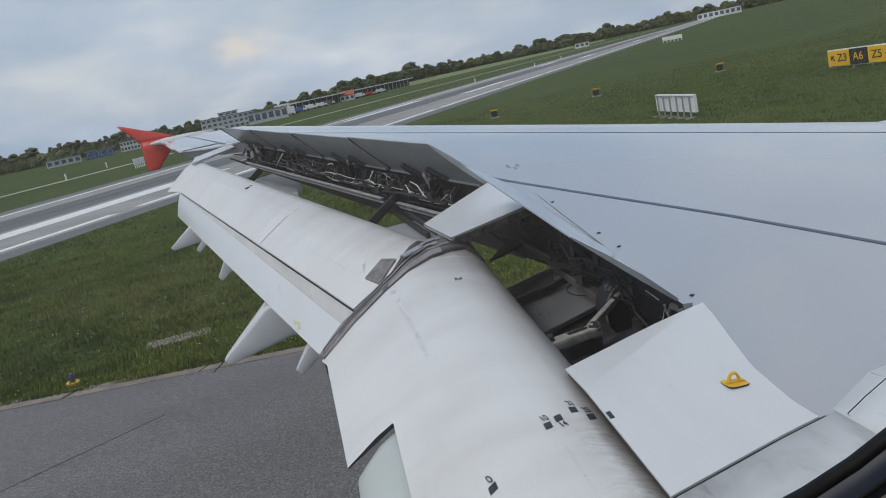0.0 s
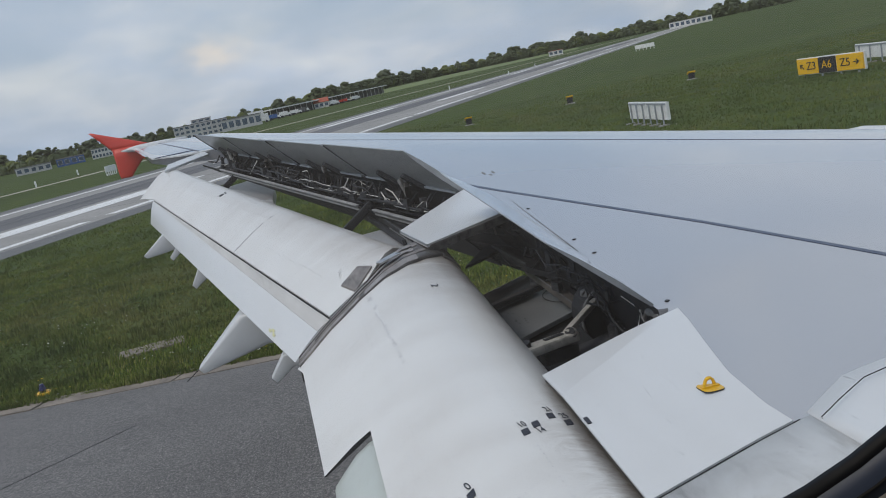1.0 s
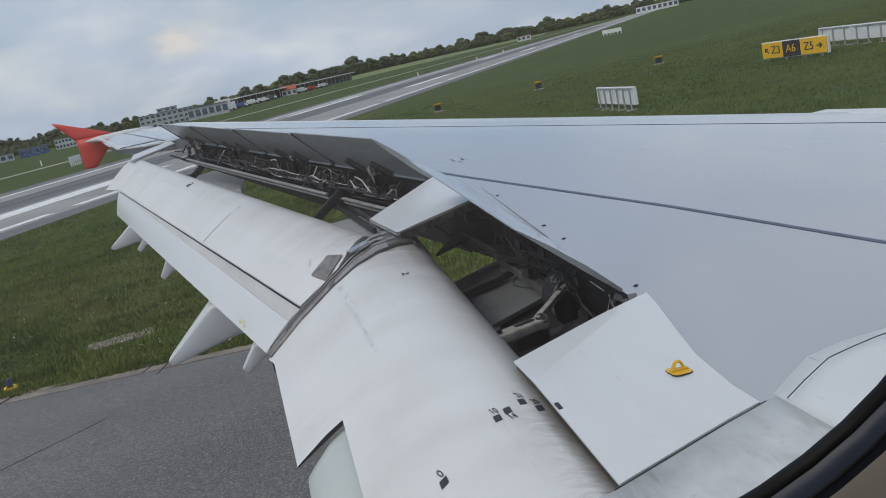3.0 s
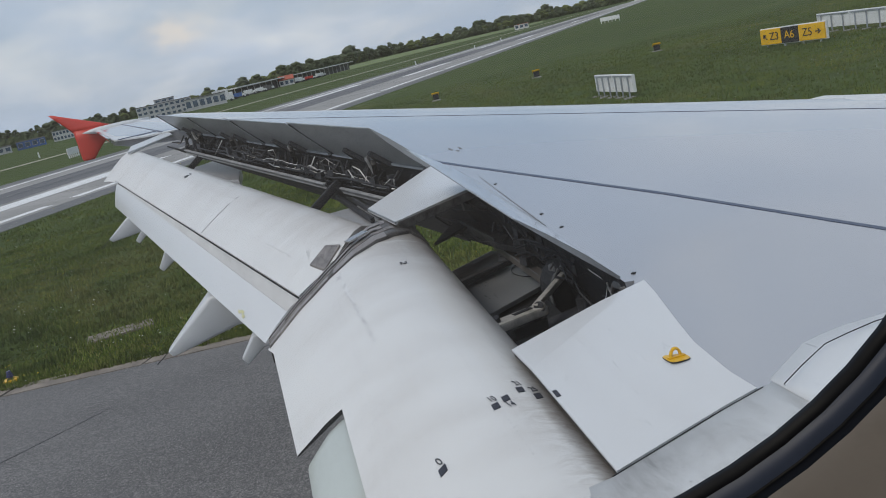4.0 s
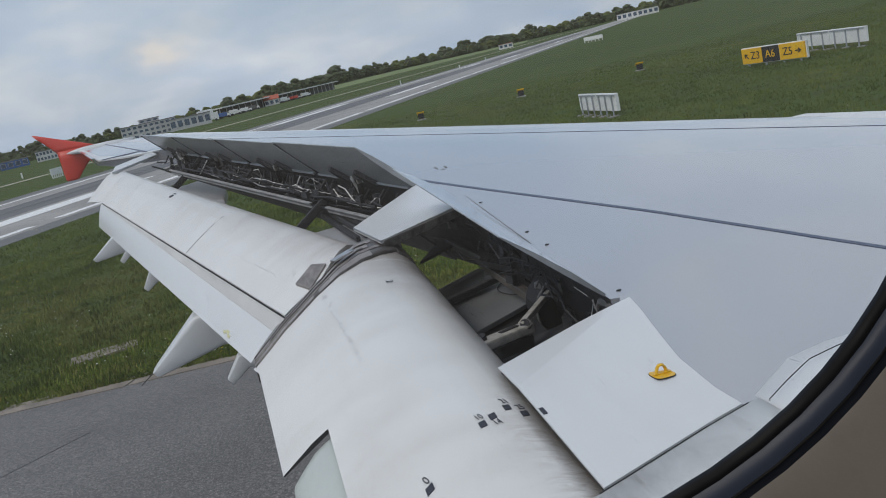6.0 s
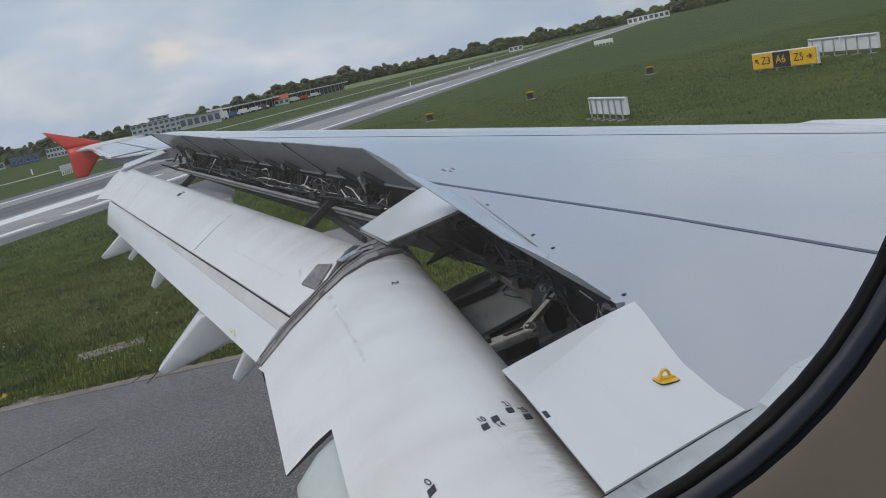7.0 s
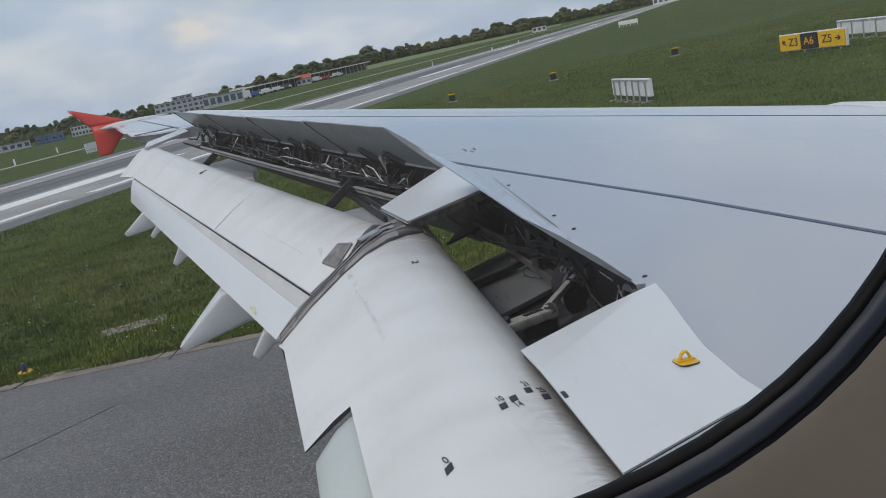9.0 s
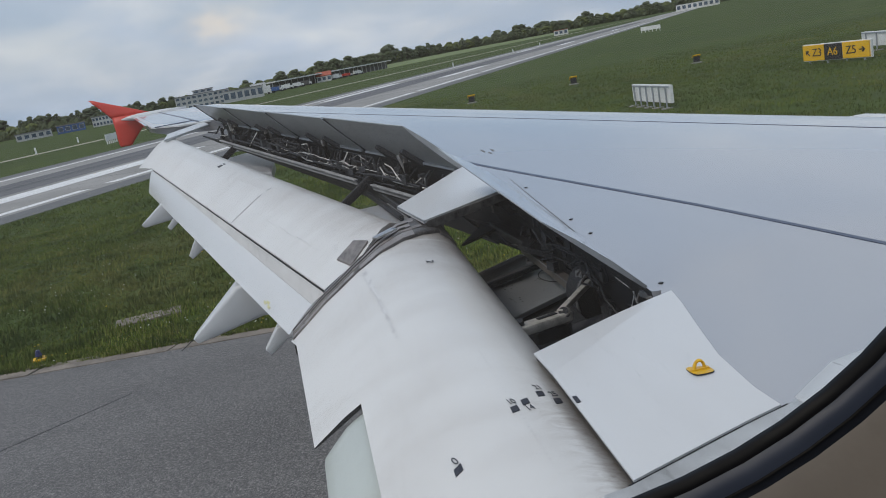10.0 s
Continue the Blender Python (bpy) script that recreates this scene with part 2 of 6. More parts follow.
bay_sheet = material("bay_sheet", plain((0.185, 0.195, 0.205), 0.18, 5, 0.38))
fairing_green = material("fairing_green", paint((0.50, 0.54, 0.51), (0.30, 0.31, 0.30), 0.3, 0.36, (2, 2, 2), 0.15))

# ---- ground materials ----
def asphalt_build(t, p):
    big = t.noise(t.mapping(p, (0.25, 0.06, 1)), 1.0, 5, 0.6, 0.6)
    mid = t.noise(p, 2.2, 5, 0.65)
    grit = t.noise(p, 34, 3, 0.85)
    stone = t.n("ShaderNodeTexVoronoi", None, Vector=p, Scale=30.0)
    c = t.mix(t.ramp(big, [(0.35, 0), (0.68, 1)]), (0.142, 0.138, 0.136), (0.205, 0.20, 0.196))
    c = t.mix(t.ramp(mid, [(0.35, 0), (0.7, 0.35)]), c, (0.15, 0.15, 0.15))
    c = t.mix(t.ramp(grit, [(0.38, 0.8), (0.55, 0.0)]), c, (0.065, 0.065, 0.068))
    c = t.mix(t.ramp(grit, [(0.55, 0.0), (0.68, 0.7)]), c, (0.44, 0.425, 0.40))
    return bsdf(t, c, 0.85, 0.0, (stone.outputs[0], 0.5, 0.01), 0, 0.3)


def concrete_build(t, p):
    slab = t.noise(p, 0.15, 5, 0.6)
    fine = t.noise(p, 3.5, 5, 0.65)
    c = t.mix(t.ramp(slab, [(0.35, 0), (0.65, 1)]), (0.27, 0.265, 0.25), (0.36, 0.35, 0.335))
    c = t.mix(t.ramp(fine, [(0.45, 0), (0.75, 0.4)]), c, (0.20, 0.195, 0.185))
    return bsdf(t, c, 0.85, 0.0, (fine, 0.3, 0.01), 0, 0.3)


def rubber_run_build(t, p):
    """Concrete blackened by tyres, in streaks along the runway."""
    along = t.mapping(p, (1, 1, 1), (0, 0, radians(RUN_AZ)))
    st = t.noise(t.mapping(along, (0.02, 1.1, 1)), 1.0, 6, 0.7)
    wide = t.noise(t.mapping(along, (0.01, 0.25, 1)), 1.0, 3, 0.5)
    c = t.mix(t.ramp(st, [(0.34, 0), (0.62, 1)]), (0.055, 0.057, 0.062), (0.16, 0.16, 0.165))
    c = t.mix(t.ramp(wide, [(0.45, 0), (0.75, 0.6)]), c, (0.20, 0.20, 0.20))
    return bsdf(t, c, 0.75, 0.0, None, 0, 0.3)


def line_paint_build(t, p):
    n = t.noise(p, 1.4, 6, 0.7)
    c = t.mix(t.ramp(n, [(0.5, 0), (0.78, 0.6)]), (0.78, 0.78, 0.77), (0.36, 0.36, 0.35))
    return bsdf(t, c, 0.7)


def grass_build(t, p):
    field = t.noise(p, 0.045, 5, 0.6, 0.5)
    clump = t.noise(t.mapping(p, (1, 1.5, 1)), 0.55, 6, 0.65)
    fine = t.noise(p, 6.0, 5, 0.7)
    dry = t.noise(t.mapping(p, (0.6, 1, 1), (0, 0, 0.4)), 0.22, 6, 0.62, 0.6)
    c = t.mix(t.ramp(field, [(0.35, 0), (0.65, 1)]), (0.044, 0.070, 0.013), (0.063, 0.095, 0.018))
    c = t.mix(t.ramp(clump, [(0.36, 0.65), (0.55, 0)]), c, (0.034, 0.050, 0.014))
    c = t.mix(t.ramp(dry, [(0.52, 0), (0.72, 0.5)]), c, (0.125, 0.13, 0.045))
    c = t.mix(t.ramp(fine, [(0.5, 0), (0.8, 0.5)]), c, (0.11, 0.145, 0.045))
    c = t.mix(t.ramp(fine, [(0.25, 0.5), (0.45, 0)]), c, (0.024, 0.034, 0.011))
    return bsdf(t, c, 0.9, 0.0, (fine, 0.8, 0.08), 0, 0.15)


def blade_build(t, p):
    rnd = t.n("ShaderNodeNewGeometry").outputs["Random Per Island"]
    dry = t.noise(t.mapping(p, (0.6, 1, 1), (0, 0, 0.4)), 0.22, 6, 0.62, 0.6)
    c = t.ramp(rnd, [(0.0, (0.070, 0.102, 0.016)), (0.40, (0.130, 0.175, 0.028)), (0.80, (0.190, 0.230, 0.048)), (1.0, (0.30, 0.27, 0.10))])
    c = t.mix(t.ramp(dry, [(0.48, 0), (0.70, 0.7)]), c, (0.25, 0.225, 0.085))
    wide = t.noise(p, 0.12, 3, 0.5)
    patch = t.noise(t.mapping(p, (1, 0.7, 1), (0, 0, 0.3)), 0.75, 4, 0.6, 0.4)
    c = t.mix(t.ramp(wide, [(0.40, 0.55), (0.58, 0)]), c, (0.045, 0.075, 0.02))
    c = t.mix(t.ramp(patch, [(0.36, 0.75), (0.52, 0)]), c, (0.04, 0.068, 0.018))
    return bsdf(t, c, 0.8, 0.0, None, 0, 0.2)


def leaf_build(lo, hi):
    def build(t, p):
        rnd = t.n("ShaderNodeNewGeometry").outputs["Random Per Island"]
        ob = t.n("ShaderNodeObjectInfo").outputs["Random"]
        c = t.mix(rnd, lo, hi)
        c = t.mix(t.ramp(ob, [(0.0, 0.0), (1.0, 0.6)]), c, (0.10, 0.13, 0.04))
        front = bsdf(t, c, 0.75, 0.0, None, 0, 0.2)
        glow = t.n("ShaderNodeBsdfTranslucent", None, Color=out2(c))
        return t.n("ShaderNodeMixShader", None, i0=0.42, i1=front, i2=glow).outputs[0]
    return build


RUN_AZ = 28.4
asphalt = material("asphalt", asphalt_build)
old_asphalt = material("old_asphalt", plain((0.135, 0.138, 0.14), 0.18, 0.4, 0.85))
concrete = material("concrete", concrete_build)
rubber_run = material("rubber_run", rubber_run_build)
line_paint = material("line_paint", line_paint_build)
grass_soil = material("grass_soil", grass_build)
grass_blade = material("grass_blade", blade_build)
meadow_green = material("meadow_green", plain((0.145, 0.185, 0.06), 0.3, 0.03, 0.9))
flower_white = material("flower_white", plain((0.72, 0.72, 0.62), 0.1, 5, 0.8))
flower_yellow = material("flower_yellow", plain((0.62, 0.46, 0.03), 0.1, 5, 0.8))
# leaf colours lifted above real foliage to stand in for distance haze
leaf_dark_hazed = material("leaf_dark_hazed", leaf_build((0.15, 0.178, 0.115), (0.21, 0.24, 0.155)))
leaf_light_hazed = material("leaf_light_hazed", leaf_build((0.19, 0.225, 0.075), (0.27, 0.305, 0.12)))
bark = material("bark", plain((0.10, 0.075, 0.055), 0.35, 3, 0.9))
edge_stone = material("edge_stone", plain((0.215, 0.185, 0.155), 0.45, 1.6, 0.9, 0, 0.6, 0.02))
facade_grey = material("facade_grey", plain((0.52, 0.52, 0.51), 0.12, 0.4, 0.8))
facade_white = material("facade_white", plain((0.66, 0.66, 0.63), 0.1, 0.4, 0.8))
facade_dark = material("facade_dark", plain((0.10, 0.10, 0.10), 0.3, 0.3, 0.8))
roof_grey = material("roof_grey", plain((0.20, 0.20, 0.205), 0.2, 0.4, 0.85))
roof_red = material("roof_red", plain((0.38, 0.10, 0.06), 0.2, 0.6, 0.8))
pane_dark = material("pane_dark", plain((0.09, 0.125, 0.17), 0.3, 0.5, 0.12))
sheet_white = material("sheet_white", plain((0.72, 0.73, 0.72), 0.08, 2, 0.45))
galvanised = material("galvanised", plain((0.42, 0.45, 0.48), 0.2, 6, 0.45, 0.6))
sign_yellow = material("sign_yellow", plain((0.80, 0.46, 0.01), 0.08, 3, 0.4))
black_plastic = material("black_plastic", plain((0.018, 0.018, 0.02), 0.3, 9, 0.45))
blue_glass = material("blue_glass", plain((0.008, 0.012, 0.07), 0.3, 20, 0.15))
truck_red = material("truck_red", plain((0.55, 0.05, 0.03), 0.15, 1, 0.4))
truck_blue = material("truck_blue", plain((0.05, 0.12, 0.32), 0.2, 1, 0.4))
track_path = material("track_path", plain((0.42, 0.38, 0.31), 0.2, 0.3, 0.9))


# ---- mesh helpers ----
def thing(name, label, category, at=(0, 0, 0), turn=0.0, group="", kind=""):
    ob = new(name)
    ob.matrix_world = pose(*at, 0, 0, turn)
    return tagged(ob, label, category, group, kind)


def part(name, bm, mat, parent=None, label="", smooth=False, mats=()):
    me = bpy.data.meshes.new(name)
    bm.normal_update()
    bm.to_mesh(me)
    bm.free()
    me.materials.append(mat)
    for m in mats:
        me.materials.append(m)
    if smooth:
        for f in me.polygons:
            f.use_smooth = True
    ob = new(name, me)
    ob.parent = parent
    if label:
        ob["label"] = label
    return ob


def raw(name, verts, faces, mat, parent=None, label="", smooth=False):
    me = bpy.data.meshes.new(name)
    me.from_pydata([tuple(v) for v in verts], [], [tuple(f) for f in faces])
    me.update()
    me.materials.append(mat)
    if smooth:
        for f in me.polygons:
            f.use_smooth = True
    ob = new(name, me)
    ob.parent = parent
    if label:
        ob["label"] = label
    return ob


def slab(outline, depth, bm=None, bevel=0.0):
    """A plate: the outline's polygon, thickened along the vector depth."""
    bm = bm or bmesh.new()
    top = [bm.verts.new(p) for p in outline]
    low = [bm.verts.new(Vector(p) + Vector(depth)) for p in outline]
    n = len(top)
    fs = [bm.faces.new(top), bm.faces.new(low[::-1])]
    for i in range(n):
        fs.append(bm.faces.new((top[i], low[i], low[(i + 1) % n], top[(i + 1) % n])))
    bmesh.ops.recalc_face_normals(bm, faces=fs)
    if bevel:
        bmesh.ops.bevel(bm, geom=list({e for f in fs for e in f.edges}), offset=bevel, segments=2, affect="EDGES", profile=0.6)
    return bm


def box(center, size, bm=None, turn=0.0, bevel=0.0):
    bm = bm or bmesh.new()
    made = bmesh.ops.create_cube(bm, size=1.0, matrix=pose(*center, 0, 0, turn) @ Matrix.Diagonal((*size, 1)))
    if bevel:
        es = list({e for v in made["verts"] for e in v.link_edges})
        bmesh.ops.bevel(bm, geom=es, offset=bevel, segments=2, affect="EDGES", profile=0.6)
    return bm


def beam(a, b, width, height, bm=None, bevel=0.0):
    a, b = Vector(a), Vector(b)
    m = (b - a).to_track_quat("X", "Z").to_matrix().to_4x4()
    m.translation = (a + b) / 2
    bm = bm or bmesh.new()
    made = bmesh.ops.create_cube(bm, size=1.0, matrix=m @ Matrix.Diagonal(((b - a).length, width, height, 1)))
    if bevel:
        es = list({e for v in made["verts"] for e in v.link_edges})
        bmesh.ops.bevel(bm, geom=es, offset=bevel, segments=2, affect="EDGES", profile=0.6)
    return bm


def tube(points, r, bm=None, sides=6, taper=1.0):
    bm = bm or bmesh.new()
    pts = [Vector(p) for p in points]
    rings = []
    for i, p in enumerate(pts):
        d = (pts[min(i + 1, len(pts) - 1)] - pts[max(i - 1, 0)]).normalized()
        u = d.orthogonal().normalized()
        v = d.cross(u)
        rr = r * (1 + (taper - 1) * i / max(1, len(pts) - 1))
        rings.append([bm.verts.new(p + (u * math.cos(a) + v * math.sin(a)) * rr) for a in [2 * math.pi * k / sides for k in range(sides)]])
    for q, s in zip(rings, rings[1:]):
        for k in range(sides):
            bm.faces.new((q[k], q[(k + 1) % sides], s[(k + 1) % sides], s[k]))
    bm.faces.new(rings[0][::-1])
    bm.faces.new(rings[-1])
    return bm


def loft(sections, closed=True, caps=True):
    """A skin over sections that all have the same number of points."""
    bm = bmesh.new()
    rows = [[bm.verts.new(p) for p in s] for s in sections]
    n = len(rows[0])
    for a, b in zip(rows, rows[1:]):
        for k in range(n if closed else n - 1):
            bm.faces.new((a[k], a[(k + 1) % n], b[(k + 1) % n], b[k]))
    if caps and closed:
        bm.faces.new(rows[0][::-1])
        bm.faces.new(rows[-1])
    bmesh.ops.recalc_face_normals(bm, faces=bm.faces)
    return bm


def sharpen(ob, degrees=35):
    """Smooth shading with the hard edges kept."""
    me = ob.data
    for f in me.polygons:
        f.use_smooth = True
    bm = bmesh.new()
    bm.from_mesh(me)
    for e in bm.edges:
        e.smooth = e.is_manifold and e.calc_face_angle(0) < radians(degrees)
    bm.to_mesh(me)
    bm.free()
    return ob


def letters(name, text, size, mat, m, parent, depth=0.002):
    cu = bpy.data.curves.new(name, "FONT")
    cu.body, cu.size, cu.extrude = text, size, depth
    cu.align_x, cu.align_y = "CENTER", "CENTER"
    tmp = bpy.data.objects.new(name, cu)
    scene.collection.objects.link(tmp)
    me = bpy.data.meshes.new_from_object(tmp.evaluated_get(bpy.context.evaluated_depsgraph_get()))
    bpy.data.objects.remove(tmp)
    me.name = name
    me.materials.clear()
    me.materials.append(mat)
    ob = new(name, me)
    ob.parent = parent
    ob.matrix_local = m
    return ob


def grid_plate(rows, depth):
    """A curved plate: rows of points on its upper face, thickened by the vector depth."""
    bm = bmesh.new()
    up = [[bm.verts.new(p) for p in r] for r in rows]
    dn = [[bm.verts.new(Vector(p) + Vector(depth)) for p in r] for r in rows]
    n, m = len(rows), len(rows[0])
    for i in range(n - 1):
        for k in range(m - 1):
            bm.faces.new((up[i][k], up[i][k + 1], up[i + 1][k + 1], up[i + 1][k]))
            bm.faces.new((dn[i][k + 1], dn[i][k], dn[i + 1][k], dn[i + 1][k + 1]))
        for k in (0, m - 1):
            bm.faces.new((up[i][k], up[i + 1][k], dn[i + 1][k], dn[i][k]))
    for i in (0, n - 1):
        for k in range(m - 1):
            bm.faces.new((up[i][k], up[i][k + 1], dn[i][k + 1], dn[i][k]))
    bmesh.ops.recalc_face_normals(bm, faces=bm.faces)
    return bm


# ---- wing: measures ----
def top(b):
    """Height of the wing's upper skin at the span b."""
    return 3.2 + 0.068 * (b - 2)


def nose_y(b):
    return 3.24 - 0.545 * (b - 7.12)


def hinge_y(b):
    """The hinge line of the outer spoilers."""
    return 0.67 - 0.348 * (b - 7.97)


def P(b, y, dz=0.0):
    return Vector((-b, y, top(b) + dz))


FLAP = [(0.30, 3.27), (0.315, 3.33), (0.275, 3.385), (0.22, 3.428), (0.12, 3.462), (0.0, 3.475), (-0.15, 3.458), (-0.3, 3.40),
        (-0.5, 3.29), (-0.7, 3.15), (-0.78, 3.09)]


def flap_z(b, y):
    ys = [p[0] for p in FLAP[2:]][::-1]
    zs = [p[1] for p in FLAP[2:]][::-1]
    return float(np.interp(y, ys, zs)) + 0.055 * (b - 6.4)


wing = thing("aircraft_wing", "white and grey airliner wing with raised spoilers and lowered flaps", "aircraft wing")

# ---- wing box ----
def aft_y(b):
    if b < 4.93:
        return 0.60 + 0.24 * max(0.0, (b - 4.4) / 0.53)
    if b < 7.2:
        return 0.80
    if b < 7.97:
        return 0.80 + (0.67 - 0.80) * (b - 7.2) / 0.77
    if b < 14.2:
        return hinge_y(b)
    return max(-2.13 - 0.26 * (b - 13.2), hinge_y(14.2) - 2.0 * (b - 14.2))


def thick(b):
    return max(0.10, 0.62 - 0.036 * (b - 2))


def skin_dz(b, y):
    """Gentle camber of the upper skin."""
    s = max(0.0, min(1.0, (y - aft_y(b)) / (nose_y(b) - 0.1 - aft_y(b))))
    arch = float(np.interp(b, [3, 7, 10, 14], [0.036, 0.030, 0.024, 0.014]))
    return arch * math.sin(math.pi * s) - 0.010 * s * s * s


def wing_section(b):
    ya, yn, t = aft_y(b), nose_y(b), thick(b)
    pts = []
    for i in range(15):
        s = i / 14
        y = ya + (yn - 0.1 - ya) * s
        pts.append(P(b, y, skin_dz(b, y)))
    for a in range(1, 8):
        q = math.pi * a / 8
        pts.append(P(b, yn - 0.1 + 0.55 * math.sin(q) ** 0.9, -0.010 - t * 0.36 * (1 - math.cos(q))))
    lowz = -0.010 - 0.72 * t
    pts += [P(b, yn - 0.1, lowz), P(b, ya + 0.5 * (yn - ya), lowz - 0.1 * t), P(b, ya + 0.06, -0.8 * t)]
    return pts


stations = [2.2, 3.0, 3.9, 4.4, 4.925, 4.935, 5.5, 6.4, 7.195, 7.205, 7.6, 7.97, 8.6, 9.4, 10.3, 11.2, 12.1, 13.0, 13.6, 14.19, 14.3, 14.6, 15.2, 16.0, 16.9]
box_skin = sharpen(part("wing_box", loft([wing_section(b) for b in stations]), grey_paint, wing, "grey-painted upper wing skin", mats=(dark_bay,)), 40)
# aft faces under the spoilers take the near-black colour in place of shade
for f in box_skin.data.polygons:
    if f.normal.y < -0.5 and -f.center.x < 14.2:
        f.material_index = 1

# thin raised line where the slat meets the skin, and the dark blue boundary stripe
slat = bmesh.new()
for b0, b1 in zip(stations[4:-1], stations[5:]):
    q = [P(b, nose_y(b) + o, skin_dz(b, nose_y(b) + o) + 0.002) for b, o in ((b0, -0.33), (b0, -0.318), (b1, -0.318), (b1, -0.33))]
    slab(q, (0, 0, -0.012), slat)
part("slat_seam", slat, blue_line, wing, "dark seam behind the slat")

pyl = loft([[Vector((-b, nose_y(b) + 0.34 * math.cos(a) - 0.05, top(b) - 0.03 + h * math.sin(a))) for a in [math.pi * k / 10 for k in range(11)]]
            for b, h in ((7.3, 0.0015), (7.1, 0.008), (6.9, 0.014), (6.2, 0.018), (5.2, 0.020), (4.0, 0.022))], closed=False)
part("leading_edge_cap", pyl, white_paint, wing, "", True)

stripe = bmesh.new()
pts = [(8.62, 0.563), (8.15, 0.710), (7.70, 0.854), (7.31, 0.985), (6.73, 1.177), (6.22, 1.348), (5.845, 1.473), (5.45, 1.590), (5.162, 1.675), (4.716, 1.806), (4.3, 1.925), (3.6, 2.11)]
for (b0, y0), (b1, y1) in zip(pts, pts[1:]):
    for k in range(4):
        c0, c1 = b0 + (b1 - b0) * k / 4, b0 + (b1 - b0) * (k + 1) / 4
        e0, e1 = y0 + (y1 - y0) * k / 4, y0 + (y1 - y0) * (k + 1) / 4
        slab([P(c, e + o, skin_dz(c, e + o) + 0.003) for c, e, o in ((c0, e0, -0.014), (c0, e0, 0.012), (c1, e1, 0.012), (c1, e1, -0.014))], (0, 0, -0.012), stripe)
part("boundary_stripe", stripe, blue_line, wing, "dark blue painted boundary stripe")

bm = bmesh.new()
jn = [(7.60, 0.862), (7.40, 0.850), (7.19, 0.842), (6.66, 0.828), (6.27, 0.820), (5.92, 0.812)]
for (b0, y0), (b1, y1) in zip(jn, jn[1:]):
    slab([P(b0, y0 - 0.002, 0.003), P(b0, y0 + 0.003, 0.003), P(b1, y1 + 0.003, 0.003), P(b1, y1 - 0.002, 0.003)], (0, 0, -0.004), bm)
part("skin_joint", bm, bay_grey, wing, "thin dark joint in the skin")
bm = bmesh.new()
for b, y, ln in ((8.42, 0.90, 0.10), (8.28, 0.93, 0.06), (8.36, 0.965, 0.08)):
    slab([P(b, y, skin_dz(b, y) + 0.003), P(b, y + 0.012, skin_dz(b, y) + 0.003), P(b - ln, y + 0.016, skin_dz(b, y) + 0.003), P(b - ln, y + 0.004, skin_dz(b, y) + 0.003)], (0, 0, -0.01), bm)
part("stencil_bars", bm, bay_grey, wing, "small unreadable stencilling")["kind"] = "stuff"

# ---- spoilers ----
def spoiler(b0, b1, y0, y1, c0, c1, lean, name="spoiler", twist=0.0, top_mat=None, deep=1.0, under=None):
    """A raised panel: hinge from (b0, y0) to (b1, y1), chords c0 and c1, opened by lean degrees."""
    secs = []
    n = 8
    for i in range(n + 1):
        s = i / n
        b, y, c = b0 + (b1 - b0) * s, y0 + (y1 - y0) * s, c0 + (c1 - c0) * s
        h = P(b, y, 0.012)
        turn = radians(lean + twist * s)
        d = Vector((0, -math.cos(turn), math.sin(turn)))
        up = Vector((0, math.sin(turn), math.cos(turn)))
        secs.append([h + d * c * f + up * o for f, o in ((0, 0.0), (0.35, 0.012), (0.7, 0.010), (1.0, 0.0), (1.0, -0.005), (0.7, -0.022 * deep), (0.35, -0.032 * deep), (0.0, -0.034 * deep))])
    bm = loft(secs)
    for f in bm.faces:
        f.material_index = 0
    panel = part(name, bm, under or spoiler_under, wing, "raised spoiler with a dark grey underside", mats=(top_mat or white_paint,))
    me = panel.data
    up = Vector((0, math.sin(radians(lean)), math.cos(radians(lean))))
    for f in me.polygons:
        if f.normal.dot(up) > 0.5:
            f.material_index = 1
    return panel


def ribbed(panel, b0, b1, y0, y1, c0, c1, lean):
    """Stiffeners, an edge strip and the jack bracket on the underside of a spoiler."""
    d = Vector((0, -math.cos(radians(lean)), math.sin(radians(lean))))
    up = Vector((0, math.sin(radians(lean)), math.cos(radians(lean))))

    def at(s, f, o):
        return P(b0 + (b1 - b0) * s, y0 + (y1 - y0) * s, 0.012) + d * (c0 + (c1 - c0) * s) * f + up * o

    bm = beam(at(0.02, 0.03, -0.045), at(0.98, 0.03, -0.045), 0.025, 0.018)
    part("hinge_strip", bm, galvanised, panel)
    for s in (0.36, 0.64):
        bm = slab([at(s - 0.05, 0.02, -0.036), at(s + 0.05, 0.02, -0.036), at(s + 0.012, 0.36, -0.034), at(s - 0.012, 0.36, -0.034)], up * -0.035)
        part("bracket", bm, dark_bay, panel)
    bm = beam(at(0.50, 0.18, -0.05), at(0.42, -0.20, -0.22), 0.03, 0.035, None, 0.006)
    part("jack", bm, dull_metal, panel)
    bm = beam(at(0.985, 0.04, -0.040), at(0.985, 0.97, -0.012), 0.03, 0.012)
    part("gap_seal", bm, dark_bay, panel, "dark rubber seal beside the spoiler")
    bm = tube([at(0.02, 0.99, -0.004), at(0.98, 0.99, -0.004)], 0.006)
    part("edge_seal", bm, galvanised, panel)


SP = 1.58
for i in range(4):
    b0, b1 = 7.97 + SP * i + 0.012, 7.97 + SP * (i + 1) - 0.012
    if i == 3:
        b1 = 14.18
    c = [0.537 * (1 - 0.043 * (b - 7.97)) for b in (b0, b1)]
    args = (b0, b1, hinge_y(b0), hinge_y(b1), c[0], c[1], 43.5 - 0.9 * i)
    ribbed(spoiler(*args), *args)
